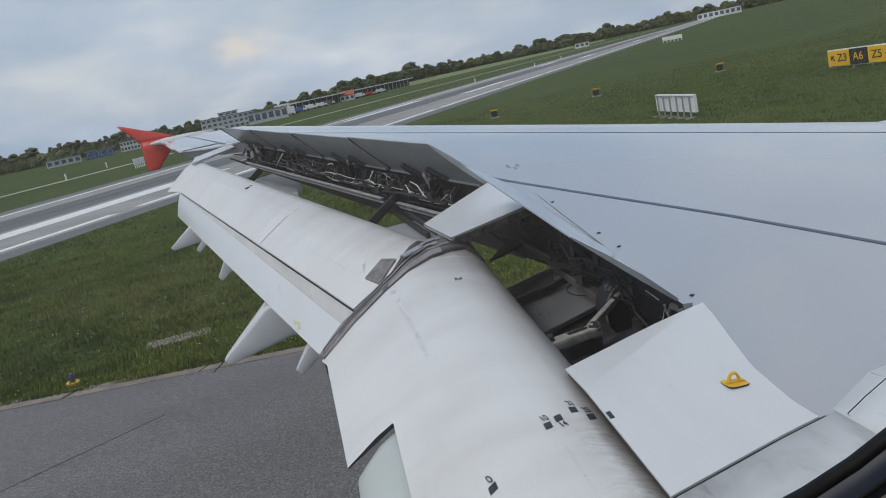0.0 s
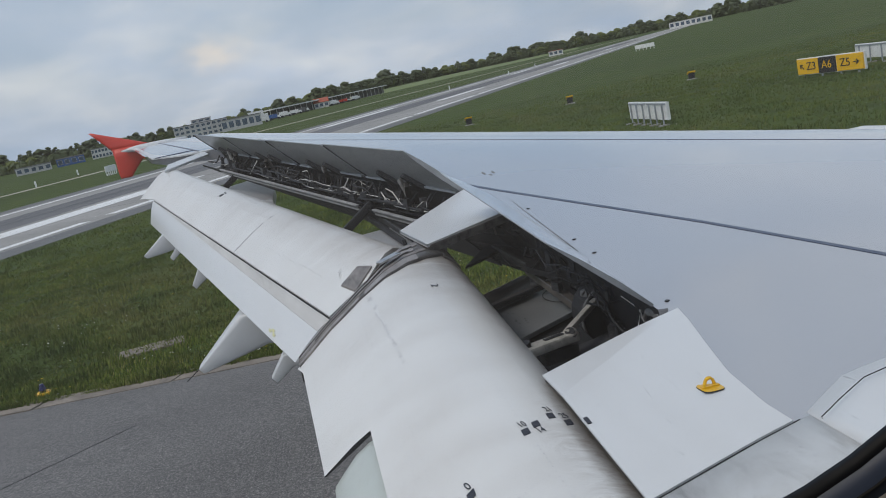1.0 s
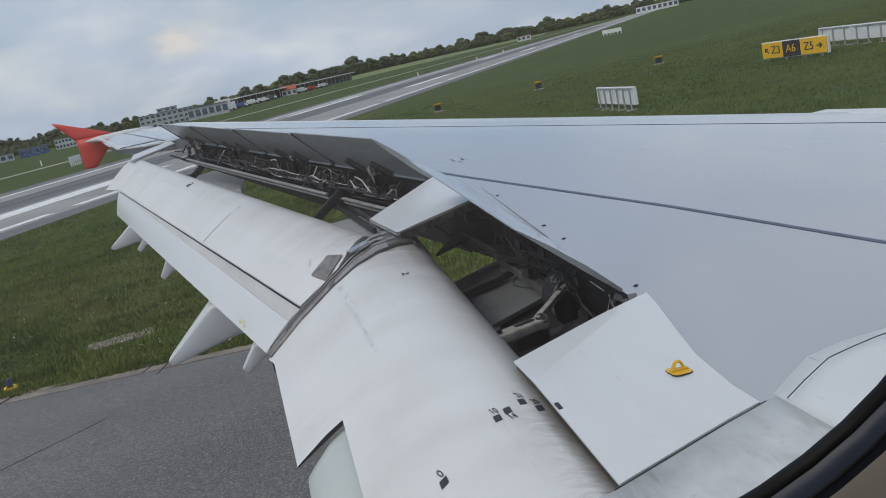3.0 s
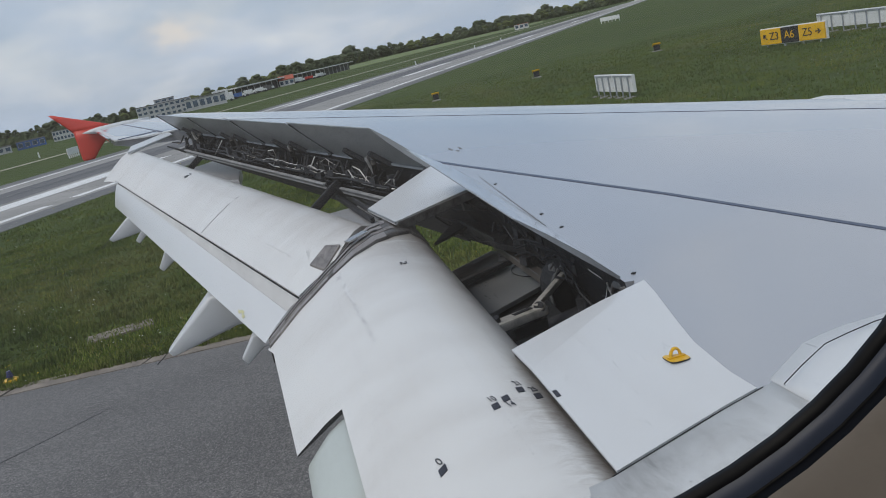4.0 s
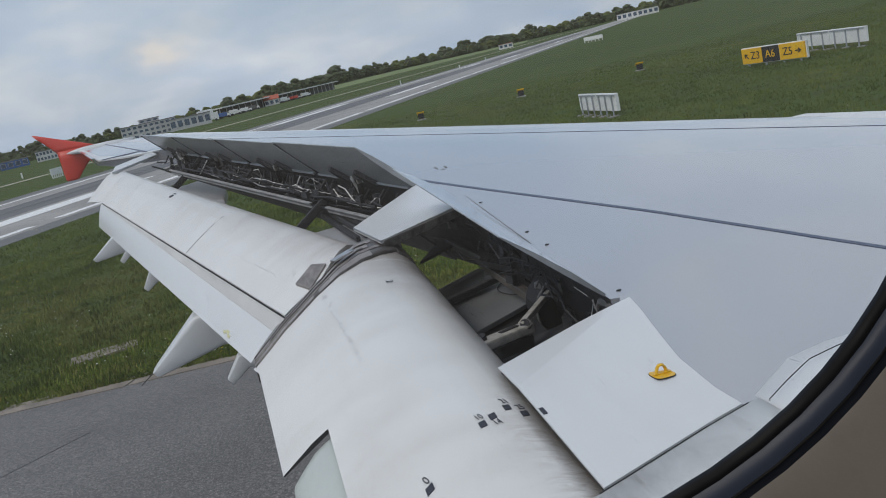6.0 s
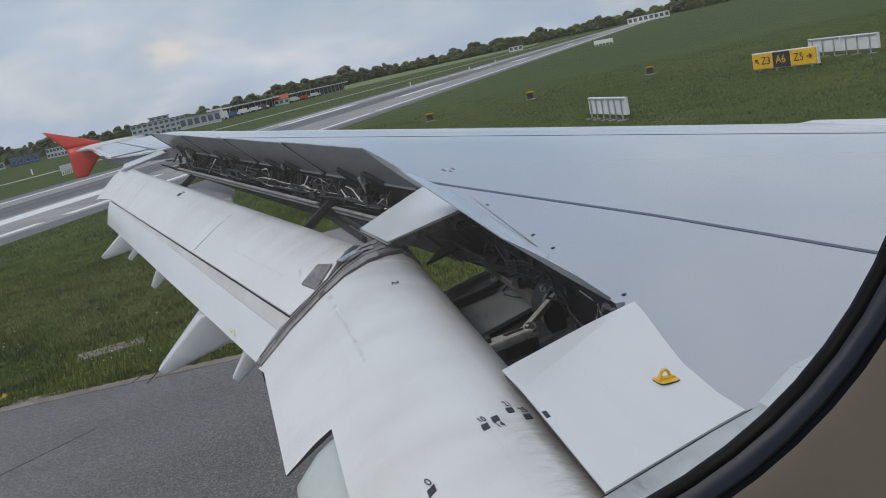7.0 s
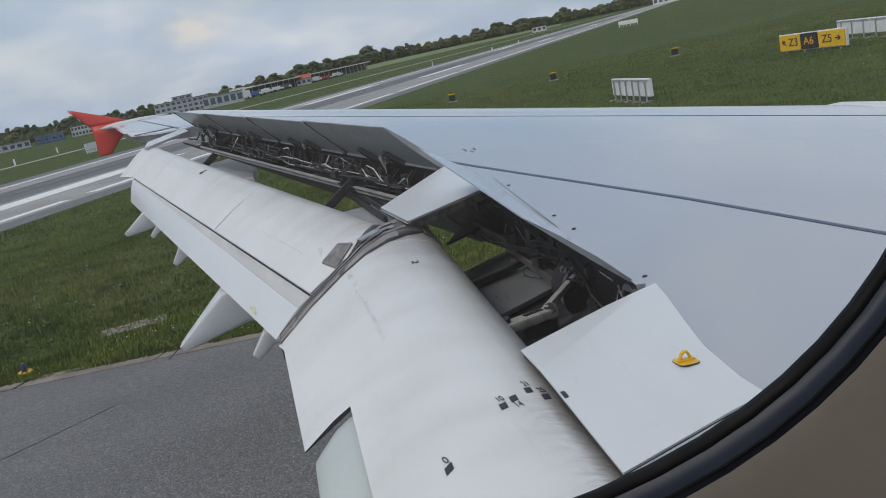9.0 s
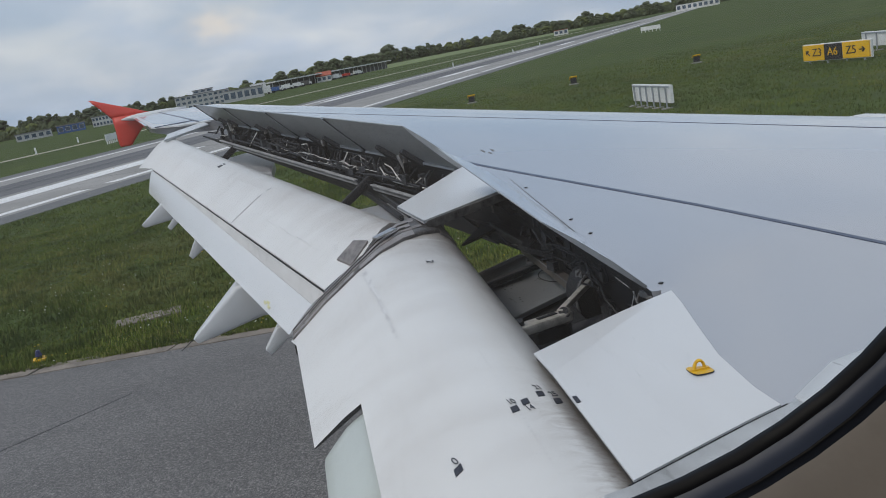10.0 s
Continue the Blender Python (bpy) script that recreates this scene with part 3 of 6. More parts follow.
inner = spoiler(4.97, 7.12, 0.80, 0.80, 0.53, 0.53, 41.5, twist=-4.9, top_mat=grey_paint, deep=0.4, under=inner_under_shaded)
inner["label"] = "raised inboard spoiler seen almost edge-on"
for b in (7.004, 6.13, 5.827, 4.99):
    bm = box(P(b, 0.866, 0.004), (0.015, 0.017, 0.007), None, 40, 0.001)
    part("hinge_cap", bm, dark_bay, wing)

# ---- bay under the outer spoilers ----
def rail_pt(b, up=0.0, aft=0.0):
    s = (b - 7.97) / 6.2
    return P(b, hinge_y(b) - 0.26 - 0.05 * s - aft, -0.215 + 0.07 * s + up)


# spar and lower skin near-black: the bay's shade is in their colour
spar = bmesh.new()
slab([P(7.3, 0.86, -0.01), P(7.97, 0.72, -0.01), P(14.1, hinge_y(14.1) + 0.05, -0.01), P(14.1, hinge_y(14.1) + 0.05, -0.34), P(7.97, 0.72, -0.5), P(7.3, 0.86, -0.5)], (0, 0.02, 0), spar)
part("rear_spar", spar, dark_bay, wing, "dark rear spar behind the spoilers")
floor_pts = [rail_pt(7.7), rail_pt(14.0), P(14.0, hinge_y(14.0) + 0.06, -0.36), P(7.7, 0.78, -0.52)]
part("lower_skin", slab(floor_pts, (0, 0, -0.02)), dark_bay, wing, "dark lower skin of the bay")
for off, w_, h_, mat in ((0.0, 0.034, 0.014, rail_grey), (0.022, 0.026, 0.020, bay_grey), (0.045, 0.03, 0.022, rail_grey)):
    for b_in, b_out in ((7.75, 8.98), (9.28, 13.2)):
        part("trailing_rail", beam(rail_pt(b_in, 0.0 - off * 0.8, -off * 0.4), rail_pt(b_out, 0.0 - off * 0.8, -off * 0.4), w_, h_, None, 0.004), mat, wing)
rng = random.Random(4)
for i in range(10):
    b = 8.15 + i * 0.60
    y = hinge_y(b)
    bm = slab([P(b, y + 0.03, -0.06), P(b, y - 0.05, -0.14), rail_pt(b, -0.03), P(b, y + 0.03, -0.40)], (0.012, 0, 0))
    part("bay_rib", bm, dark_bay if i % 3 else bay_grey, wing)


def bay_pt(b, f, g):
    """f: 0 at the hinge line, 1 at the rail; g: 0 low, 1 high."""
    a = P(b, hinge_y(b) - 0.01, -0.03 - 0.30 * (1 - g))
    c = rail_pt(b, 0.03 + 0.10 * g, -0.03)
    return a.lerp(c, f)


def bay_runs(name, mat, r, seed, long_runs, drops, label=""):
    """Long pipes along the span with small bends, and short drops between floor and spoiler."""
    rr = random.Random(seed)
    bm = bmesh.new()
    for k in range(long_runs):
        b = rr.uniform(8.0, 12.0)
        end = min(13.8, b + rr.uniform(0.7, 2.2))
        f, g = rr.uniform(0.25, 0.95), rr.uniform(0.05, 0.6)
        pts = []
        while b < end:
            pts.append(bay_pt(b, f, g))
            b += rr.uniform(0.06, 0.22)
            if rr.random() < 0.4:
                f = min(1, max(0.1, f + rr.uniform(-0.3, 0.3)))
                g = min(0.9, max(0.0, g + rr.uniform(-0.3, 0.3)))
        if len(pts) > 2:
            tube(pts, r * rr.uniform(0.8, 1.2), bm, 6)
    for k in range(drops):
        b = rr.uniform(8.05, 13.8)
        f0, f1 = rr.uniform(0.0, 0.5), rr.uniform(0.4, 1.0)
        tube([bay_pt(b, f0, 0.95), bay_pt(b + rr.uniform(-0.06, 0.06), (f0 + f1) / 2, rr.uniform(0.3, 0.6)), bay_pt(b + rr.uniform(-0.15, 0.15), f1, rr.uniform(0, 0.3))], r * rr.uniform(0.7, 1.5), bm, 6)
    return tagged(part(name, bm, mat, wing), label, kind="stuff")


bay_runs("hydraulic_pipes", pipe_metal, 0.0032, 11, 3, 9, "bright bent hydraulic pipes in the bay")
bay_runs("wire_bundles", dark_bay, 0.009, 12, 22, 46)
bay_runs("duct_pipes", bay_dim, 0.007, 13, 7, 34)
for run, r in ((((10.9, -0.132), (10.79, -0.127), (10.59, -0.165), (10.14, -0.167), (9.86, -0.129), (9.67, -0.085), (9.53, -0.116)), 0.011),
               (((10.14, -0.155), (9.78, -0.134), (9.56, -0.162)), 0.009), (((12.04, -0.147), (11.69, -0.170), (11.24, -0.159)), 0.013),
               (((12.37, -0.178), (11.98, 0.012)), 0.011), (((10.62, -0.012), (10.48, 0.007), (10.45, -0.057), (10.59, -0.165)), 0.009),
               (((10.04, -0.135), (9.78, -0.121), (9.53, -0.151), (9.41, -0.105)), 0.010), (((8.82, -0.022), (8.71, -0.041), (8.63, -0.111), (8.57, -0.143)), 0.009),
               (((8.92, -0.06), (8.85, -0.125), (8.7, -0.157), (8.46, -0.161), (8.19, -0.143)), 0.009), (((8.69, -0.165), (8.61, -0.085)), 0.007),
               (((8.35, -0.127), (8.24, -0.071), (8.18, -0.065), (8.2, -0.132)), 0.007), (((9.77, -0.175), (9.53, 0.005)), 0.010), (((8.93, -0.18), (8.88, -0.112)), 0.007)):
    part("hydraulic_pipe", tube([P(b, hinge_y(b) - 0.2, dz) for b, dz in run], r * 0.62, None, 7), pipe_metal, wing, "pale bent hydraulic pipe", True)
for b in (13.15, 12.0, 10.35, 8.75):
    part("spoiler_jack", beam(P(b, hinge_y(b) - 0.06, -0.20), P(b - 0.22, hinge_y(b - 0.22) - 0.16, 0.03), 0.045, 0.055, None, 0.012), black_plastic, wing, "black hydraulic jack under the spoiler")
bm = bmesh.new()
for i in range(60):
    b = rng.uniform(8.05, 13.7)
    f = rng.uniform(0.1, 0.9)
    box(bay_pt(b, f, 0.2 + 0.5 * rng.random()), (rng.uniform(0.03, 0.10), rng.uniform(0.02, 0.06), rng.uniform(0.03, 0.09)), bm, rng.uniform(-40, 40))
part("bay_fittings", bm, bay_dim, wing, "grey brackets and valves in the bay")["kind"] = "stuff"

# ---- fixed panels beside the spoilers ----
bm = slab([P(7.21, 0.06, 0.0), P(6.73, 0.155, 0.0), P(7.03, 0.70, 0.012), P(7.14, 0.80, 0.014), P(7.97, 0.67, 0.014), P(7.90, 0.60, 0.012)], (0, 0, -0.022), None, 0.004)
part("shroud_panel", bm, white_paint, wing, "white fixed shroud panel between two spoilers")
part("shroud_edge", beam(P(6.75, 0.17, -0.035), P(7.05, 0.73, -0.03), 0.03, 0.05), dull_metal, wing)
part("shroud_lip", beam(P(6.73, 0.158, -0.006), P(7.21, 0.063, -0.006), 0.006, 0.012), galvanised, wing)
bm = slab([P(13.95, -1.62, -0.01), P(13.25, -2.14, -0.03), P(13.75, -2.15, -0.02), P(14.35, -1.72, -0.005)], (0, 0, -0.03), None, 0.004)
part("outer_shroud", bm, white_paint, wing)


def root_front(b):
    return float(np.interp(b, [3.72, 3.89, 4.02, 4.27, 4.5, 4.76, 4.89], [0.74, 0.74, 0.73, 0.745, 0.79, 0.845, 0.865]))


def root_dz(y):
    """The root panel droops towards its trailing edge."""
    return 0.014 - 0.013 * max(0.0, (0.8 - y) / 0.6) ** 1.3 - 0.008 * max(0.0, (y - 0.62) / 0.245)


def fold(b, y):
    """A flat crease: the outer aft corner of the panel bends down."""
    return 0.085 * max(0.0, b - (4.42 + 0.722 * (y - 0.218)))


cols = []
for k in range(7):
    foot, head = 4.655 + (4.42 - 4.655) * k / 6, 4.890 - 0.003 * k / 6
    cols.append([(foot + (head - foot) * r / 20, 0.218 + (0.865 - 0.218) * r / 20) for r in range(21)])
for k in range(1, 25):
    foot, head = 4.42 + (3.72 - 4.42) * k / 24, 4.887 + (3.89 - 4.887) * k / 24
    cols.append([(foot + (head - foot) * r / 20, 0.218 + (root_front(head) - 0.218) * r / 20) for r in range(21)])
bm = grid_plate([[P(b, y, root_dz(y) - fold(b, y)) for b, y in col] for col in cols], (0, 0, -0.007))
root = sharpen(part("root_panel", bm, white_paint, wing, "white root panel with a yellow lifting lug"), 1.3)
# black strip put where only a shadow gap runs under the panel edge
gap_pts = [(b, P(b, 0.222, root_dz(0.222) - fold(b, 0.222) - 0.013)) for b in (3.72, 4.1, 4.40, 4.52, 4.63)]
bm = bmesh.new()
for (b0, a), (b1, c) in zip(gap_pts, gap_pts[1:]):
    beam(a, c, 0.006, 0.012, bm)
part("panel_lip", bm, black_plastic, wing, "black strip standing in for the shadow gap under the panel edge")

# the lifting lug: base plate, arch and two screws
lug_at = Matrix.Translation(P(4.192, 0.641, root_dz(0.641) + 0.0005)) @ pose(0, 0, 0, -2, 3, 93)
bm = bmesh.new()
ring = [(0.052 * math.copysign(abs(math.cos(a)) ** 0.5, math.cos(a)), 0.040 * math.copysign(abs(math.sin(a)) ** 0.5, math.sin(a)), 0.004) for a in [2 * math.pi * k / 24 for k in range(24)]]
slab(ring, (0, 0, -0.006), bm)
arch = []
for k in range(13):
    a = math.pi * k / 12
    arch.append((0.026 * math.cos(a), 0.004, 0.006 + 0.042 * math.sin(a)))
tube(arch, 0.0075, bm, 8)
slab([(-0.044, -0.008, 0.012), (0.044, -0.008, 0.012), (0.044, 0.008, 0.012), (-0.044, 0.008, 0.012)], (0, 0, -0.01), bm)
lug = part("lifting_lug", bm, lug_yellow, root, "yellow lifting lug")
lug.matrix_world = lug_at
lug.scale = (0.68, 0.98, 0.66)
bm = slab([(0.0545 / 0.052 * x, 0.0425 / 0.040 * y, 0.0012) for x, y, z in ring], (0, 0, -0.003))
rim = part("lug_rim", bm, mark_ink, root, "dark outline round the lug")
rim.matrix_world = lug_at
rim.scale = (0.67, 0.955, 1)
bm = slab([P(4.229, 0.223, root_dz(0.223) + 0.003), P(4.185, 0.223, root_dz(0.223) + 0.003), P(4.185, 0.237, root_dz(0.237) + 0.003), P(4.229, 0.237, root_dz(0.237) + 0.003)], (0, 0, -0.003))
part("position_mark", bm, mark_ink, root, "black flap position mark")

# ---- wing-body fairing ----
fair_edge = top(3.9)
secs = []
for y in (-0.6, -0.2, 0.0, 0.2, 0.4, 0.6, 0.74, 0.86):
    edge = 3.705 + 0.33 * max(0.0, y - 0.21) if y > 0.21 else 3.705 + 0.10 * (y - 0.21)
    row = []
    for k in range(9):
        s = k / 8
        b = edge - (edge - 1.96) * s
        row.append(Vector((-b, y, top(edge) + root_dz(min(y, 0.8)) - 0.003 - 0.05 * max(0, -y) + 0.42 * s ** 2.2)))
    secs.append(row)
bm = grid_plate(secs, (0, 0, -0.03))
fairing = part("body_fairing", bm, dirty_paint, wing, "soiled white fairing at the wing root", True)
secs = []
for y in (0.80, 0.84, 0.884, 0.94, 1.01, 1.09, 1.173, 1.327, 1.6, 2.2, 3.2, 4.6):
    edge = float(np.interp(y, [0.80, 0.884, 1.01, 1.09, 1.173, 1.327, 1.6, 2.2, 4.6], [3.925, 3.995, 4.10, 4.13, 4.155, 4.172, 4.18, 4.18, 4.14]))
    row = []
    for k in range(11):
        s = k / 10
        b = edge - (edge - 1.96) * s
        row.append(Vector((-b, y, top(b) + 0.004 + 0.028 * min(1, s * 9) + 0.55 * s ** 2.0)))
    secs.append(row)
bm = grid_plate(secs, (0, 0, -0.04))
part("fillet_fairing", bm, white_paint, wing, "white rounded fillet fairing along the fuselage", True)
jt = [(3.825, 0.79), (3.85, 0.83), (3.887, 0.887), (3.93, 0.96), (3.968, 1.026), (3.990, 1.12), (4.01, 1.233), (4.015, 1.5), (4.015, 2.2)]
part("fillet_joint", tube([Vector((-b, y, top(b) + 0.034 + 0.55 * 0.055 ** 2)) for b, y in jt], 0.0018, None, 6), dark_bay, wing, "dark joint line in the fillet")
part("fairing_joint", beam((-3.85, 0.805, top(3.85) + 0.014), (-3.60, 0.815, fair_edge + 0.010), 0.003, 0.006), dark_bay, wing)
part("fairing_gap", beam(P(3.708, 0.20, root_dz(0.2) - 0.004), P(3.890, 0.76, 0.006), 0.003, 0.003), dark_bay, wing)
rv = bmesh.new()
rng = random.Random(8)


def dot(bm, p, r, up=Vector((0, 0, 1)), sides=6):
    u = up.orthogonal().normalized()
    v = up.cross(u)
    bm.faces.new([bm.verts.new(p + (u * math.cos(a) + v * math.sin(a)) * r) for a in [2 * math.pi * k / sides for k in range(sides)]])


def fair_z(b, y):
    edge = 3.705 + 0.33 * max(0.0, y - 0.21) if y > 0.21 else 3.705 + 0.10 * (y - 0.21)
    s = max(0.0, (edge - b) / (edge - 2.0))
    return top(edge) + root_dz(min(y, 0.8)) - 0.024 - 0.05 * max(0, -y) + 0.42 * s ** 2.2


for y, b in [(0.30 + 0.055 * i, 3.62 + 0.33 * (0.055 * i)) for i in range(9)] + [(0.34 + 0.05 * i, 3.56 + 0.33 * (0.05 * i)) for i in range(8)]:
    y += rng.uniform(-0.02, 0.02)
    b += rng.uniform(-0.012, 0.012)
    dot(rv, Vector((-b, y, fair_z(b, y) + 0.0232)), rng.uniform(0.0026, 0.0045))
for b, y in ((5.096, 1.232), (5.117, 1.355), (4.943, 1.276), (5.332, 1.463), (4.959, 1.053), (6.2, 1.02), (5.6, 1.25)):
    ln, dz = rng.uniform(0.007, 0.014), skin_dz(b, y) + 0.0015
    q = [P(b, y, dz), P(b + 0.003, y + ln * 0.4, dz), P(b, y + ln, dz), P(b - 0.004, y + ln * 0.5, dz)]
    rv.faces.new([rv.verts.new(p) for p in q])
for i in range(10):
    b, y = 4.98 - 0.22 * rng.random(), 0.90 + 0.09 * rng.random()
    dot(rv, P(b, y, skin_dz(b, y) + 0.0015), rng.uniform(0.0013, 0.0024))
part("rivets", rv, rivet_grey, wing, "small grey rivet heads and chips")["kind"] = "stuff"

# ---- inboard flap ----
def flap_section(b, te):
    pts = []
    for y, z in FLAP:
        if y >= te:
            pts.append(Vector((-b, y, z + 0.055 * (b - 6.4))))
    while len(pts) < len(FLAP):
        pts.append(None)
    last = Vector((-b, te, flap_z(b, te)))
    k = max(i for i, p in enumerate(pts) if p is not None)
    for i in range(k + 1, len(pts)):
        s = (i - k) / (len(pts) - 1 - k)
        pts[i] = pts[k].lerp(last, s)
    if k == len(pts) - 1:
        pts[k] = last
    low = [Vector((-b, te + 0.004, last.z - 0.005)), Vector((-b, te + 0.30, flap_z(b, te + 0.30) - 0.014)), Vector((-b, -0.02, 3.30 + 0.055 * (b - 6.4))), Vector((-b, 0.22, 3.235 + 0.055 * (b - 6.4)))]
    return pts + low


secs = [flap_section(b, -0.43) for b in (2.6, 3.2, 3.8, 4.3, 4.8499)] + [flap_section(4.85 + 1.22 * i / 8, -0.635 - 0.05 * i / 8) for i in range(9)]
end = flap_section(6.36, -0.715)
for p in end:
    p.x = -float(np.interp(p.y, [-0.70, -0.59, -0.45, -0.30, -0.135, 0.04, 0.14, 0.25], [6.21, 6.235, 6.275, 6.33, 6.415, 6.532, 6.62, 6.735]))
    p.z += 0.055 * (-p.x - 6.36)
secs += [end]
bm = loft(secs[:5])
me_out = bpy.data.meshes.new("flap_outer")
bo = loft(secs[5:])
bo.to_mesh(me_out)
bo.free()
bm.from_mesh(me_out)
bpy.data.meshes.remove(me_out)
inflap = sharpen(part("inboard_flap", bm, flap_paint, wing, "white inboard flap, riveted and streaked with grime"), 38)
# notch side faces coloured near-black to stand in for the shaded gap
inflap.data.materials.append(dark_bay)
for f in inflap.data.polygons:
    if abs(f.normal.x) > 0.8 and abs(f.center.x + 4.85) < 0.002:
        f.material_index = 1
flap_up = Vector((0.055, 0.25, 1)).normalized()


def F(b, y, dz=0.002):
    return Vector((-b, y, flap_z(b, y) + dz))


rv = bmesh.new()
rows = [((6.307, 0.051), (5.431, 0.030), 22), ((5.431, 0.030), (4.346, 0.041), 32), ((6.084, -0.337), (4.925, -0.313), 40), ((5.965, -0.310), (4.84, -0.297), 40),
        ((4.882, -0.359), (4.69, -0.337), 7), ((4.77, -0.326), (4.227, -0.335), 16), ((4.667, -0.294), (4.192, -0.295), 13), ((4.20, 0.045), (3.80, 0.050), 14), ((4.30, 0.20), (3.85, 0.19), 10), ((6.25, 0.19), (4.7, 0.19), 16)]
for (b0, y0), (b1, y1), n in rows:
    for i in range(n):
        s = (i + rng.uniform(-0.12, 0.12)) / n
        if rng.random() < 0.93:
            dot(rv, F(b0 + (b1 - b0) * s, y0 + (y1 - y0) * s, 0.0015), rng.uniform(0.0024, 0.0034), flap_up)
for b0, b1, y0, y1, n in ((4.900, 5.056, -0.215, 0.013, 17), (4.859, 5.006, -0.211, 0.013, 17), (4.815, 4.943, -0.206, 0.017, 17), (4.775, 4.90, -0.206, 0.010, 17), (4.734, 4.856, -0.206, 0.002, 17),
                          (4.690, 4.765, -0.215, 0.006, 16), (4.658, 4.699, -0.225, 0.006, 16), (5.277, 5.384, -0.178, -0.011, 8), (4.258, 4.316, -0.218, -0.058, 8), (3.889, 3.961, -0.105, 0.043, 7),
                          (5.80, 5.88, -0.20, 0.02, 6), (4.55, 4.60, -0.36, -0.24, 7), (4.42, 4.47, -0.38, -0.27, 6), (4.50, 4.56, 0.06, 0.17, 5)):
    for i in range(n):
        y = y0 + (y1 - y0) * i / n
        if rng.random() < 0.88:
            dot(rv, F(b0 + (b1 - b0) * i / n, y, 0.0015), rng.uniform(0.0024, 0.0034), flap_up)
part("flap_rivets", rv, rivet_grey, inflap, "rows of small rivet heads")["kind"] = "stuff"

streak = bmesh.new()
edge_a, edge_c = [], []
for i in range(71):
    b = 6.266 - i * 0.0162
    y = -0.262 + 0.036 * i / 70
    wide = 0.020 * (1 - 0.62 * i / 70)
    edge_a.append(F(b, y - wide * rng.uniform(0.35, 1.1), 0.0016))
    edge_c.append(F(b, y + wide * rng.uniform(0.35, 1.1), 0.0016))
va, vc = [streak.verts.new(p) for p in edge_a], [streak.verts.new(p) for p in edge_c]
for i in range(70):
    streak.faces.new((va[i], va[i + 1], vc[i + 1], vc[i]))
part("worn_strip", streak, scuffed, inflap, "chipped strip of rubbed paint")
bm = bmesh.new()
for b, y in ((4.243, 0.037), (4.285, 0.082), (4.342, 0.148), (4.294, 0.192), (4.021, -0.199)):
    q = [F(b + 0.0060 * u - 0.0195 * v, y + 0.0130 * u - 0.0005 * v, 0.0028) for u, v in ((-1, -1), (1, -1), (1, 1), (-1, 1))]
    bm = slab(q, (0, 0, -0.002))
    part("flap_mark", bm, mark_ink, inflap, "black painted square")
for txt, b, y, size, wide in (("10", 4.294, 0.038, 0.054, 0.52), ("14", 4.236, 0.084, 0.054, 0.52), ("21", 4.392, 0.153, 0.054, 0.52), ("25", 4.344, 0.192, 0.054, 0.52), ("0", 4.070, -0.199, 0.060, 0.55), ("2", 6.000, 0.062, 0.052, 2.1)):
    along = (F(b, y + 0.01) - F(b, y - 0.01)).normalized()
    out = (F(b + 0.01, y) - F(b - 0.01, y)).normalized()
    right, upv = ((along * 0.93 + out * 0.37) * wide, out) if txt != "2" else (-out * wide, along)
    m = Matrix((right, upv, right.cross(upv).normalized())).transposed().to_4x4()
    m.translation = F(b, y, 0.0035)
    letters("flap_number", txt, size, mark_ink, m, inflap, 0.0006)

# the fairing that shows under the notch of the inboard flap
secs = []
for y, z, wd, h in ((-0.10, 3.07, 0.34, 0.15), (-0.38, 3.07, 0.34, 0.15), (-0.44, 3.07, 0.33, 0.15), (-0.50, 3.045, 0.315, 0.145), (-0.56, 3.01, 0.29, 0.13), (-0.60, 2.985, 0.27, 0.12), (-0.605, 2.98, 0.262, 0.115)):
    ring = []
    for k in range(24):
        a = 2 * math.pi * k / 24
        x = -4.55 + wd * math.copysign(abs(math.cos(a)) ** 0.35, math.cos(a))
        ring.append(Vector((x, y, z + h * math.copysign(abs(math.sin(a)) ** 0.35, math.sin(a)) + 0.07 * (-x - 4.85))))
    secs.append(ring)
sharpen(part("root_track_fairing", loft(secs), fairing_green, wing, "white canoe fairing under the flap notch"), 50)

# ---- seam between the two flaps ----
SEAM_Y = [-0.70 + 0.035 * i for i in range(28)]


def seam_at(y, s, h):
    """A point of the sealing strip: s runs from its outer edge (0) to its inner edge (1)."""
    outer = float(np.interp(y, [-0.70, -0.60, -0.45, -0.36, -0.25, -0.16, -0.02, 0.12, 0.25], [6.30, 6.335, 6.385, 6.425, 6.505, 6.595, 6.735, 6.87, 6.97]))
    inner = float(np.interp(y, [-0.70, -0.59, -0.45, -0.30, -0.135, 0.04, 0.14, 0.25], [6.185, 6.21, 6.25, 6.305, 6.39, 6.507, 6.595, 6.71]))
    rise = 0.020 * max(0.0, min(1.0, (y + 0.25) / 0.25)) * (1 - 0.6 * s)
    return F(outer + 0.03 + (inner - outer - 0.03) * s, y, h + rise)


def seam_band(name, s0, s1, h, y0, y1, mat, label=""):
    rows = [[seam_at(y, s0 + (s1 - s0) * k / 4, h + 0.002 * math.sin(math.pi * k / 4)) for k in range(5)] for y in SEAM_Y if y0 <= y <= y1]
    return sharpen(part(name, grid_plate(rows, (0, 0, -0.06)), mat, seam, label), 60)


seam = part("flap_seal", grid_plate([[seam_at(y, k / 4, 0.006) for k in range(5)] for y in SEAM_Y], (0, 0, -0.09)), seam_dark, wing, "dark metal sealing strip between the flaps", True)
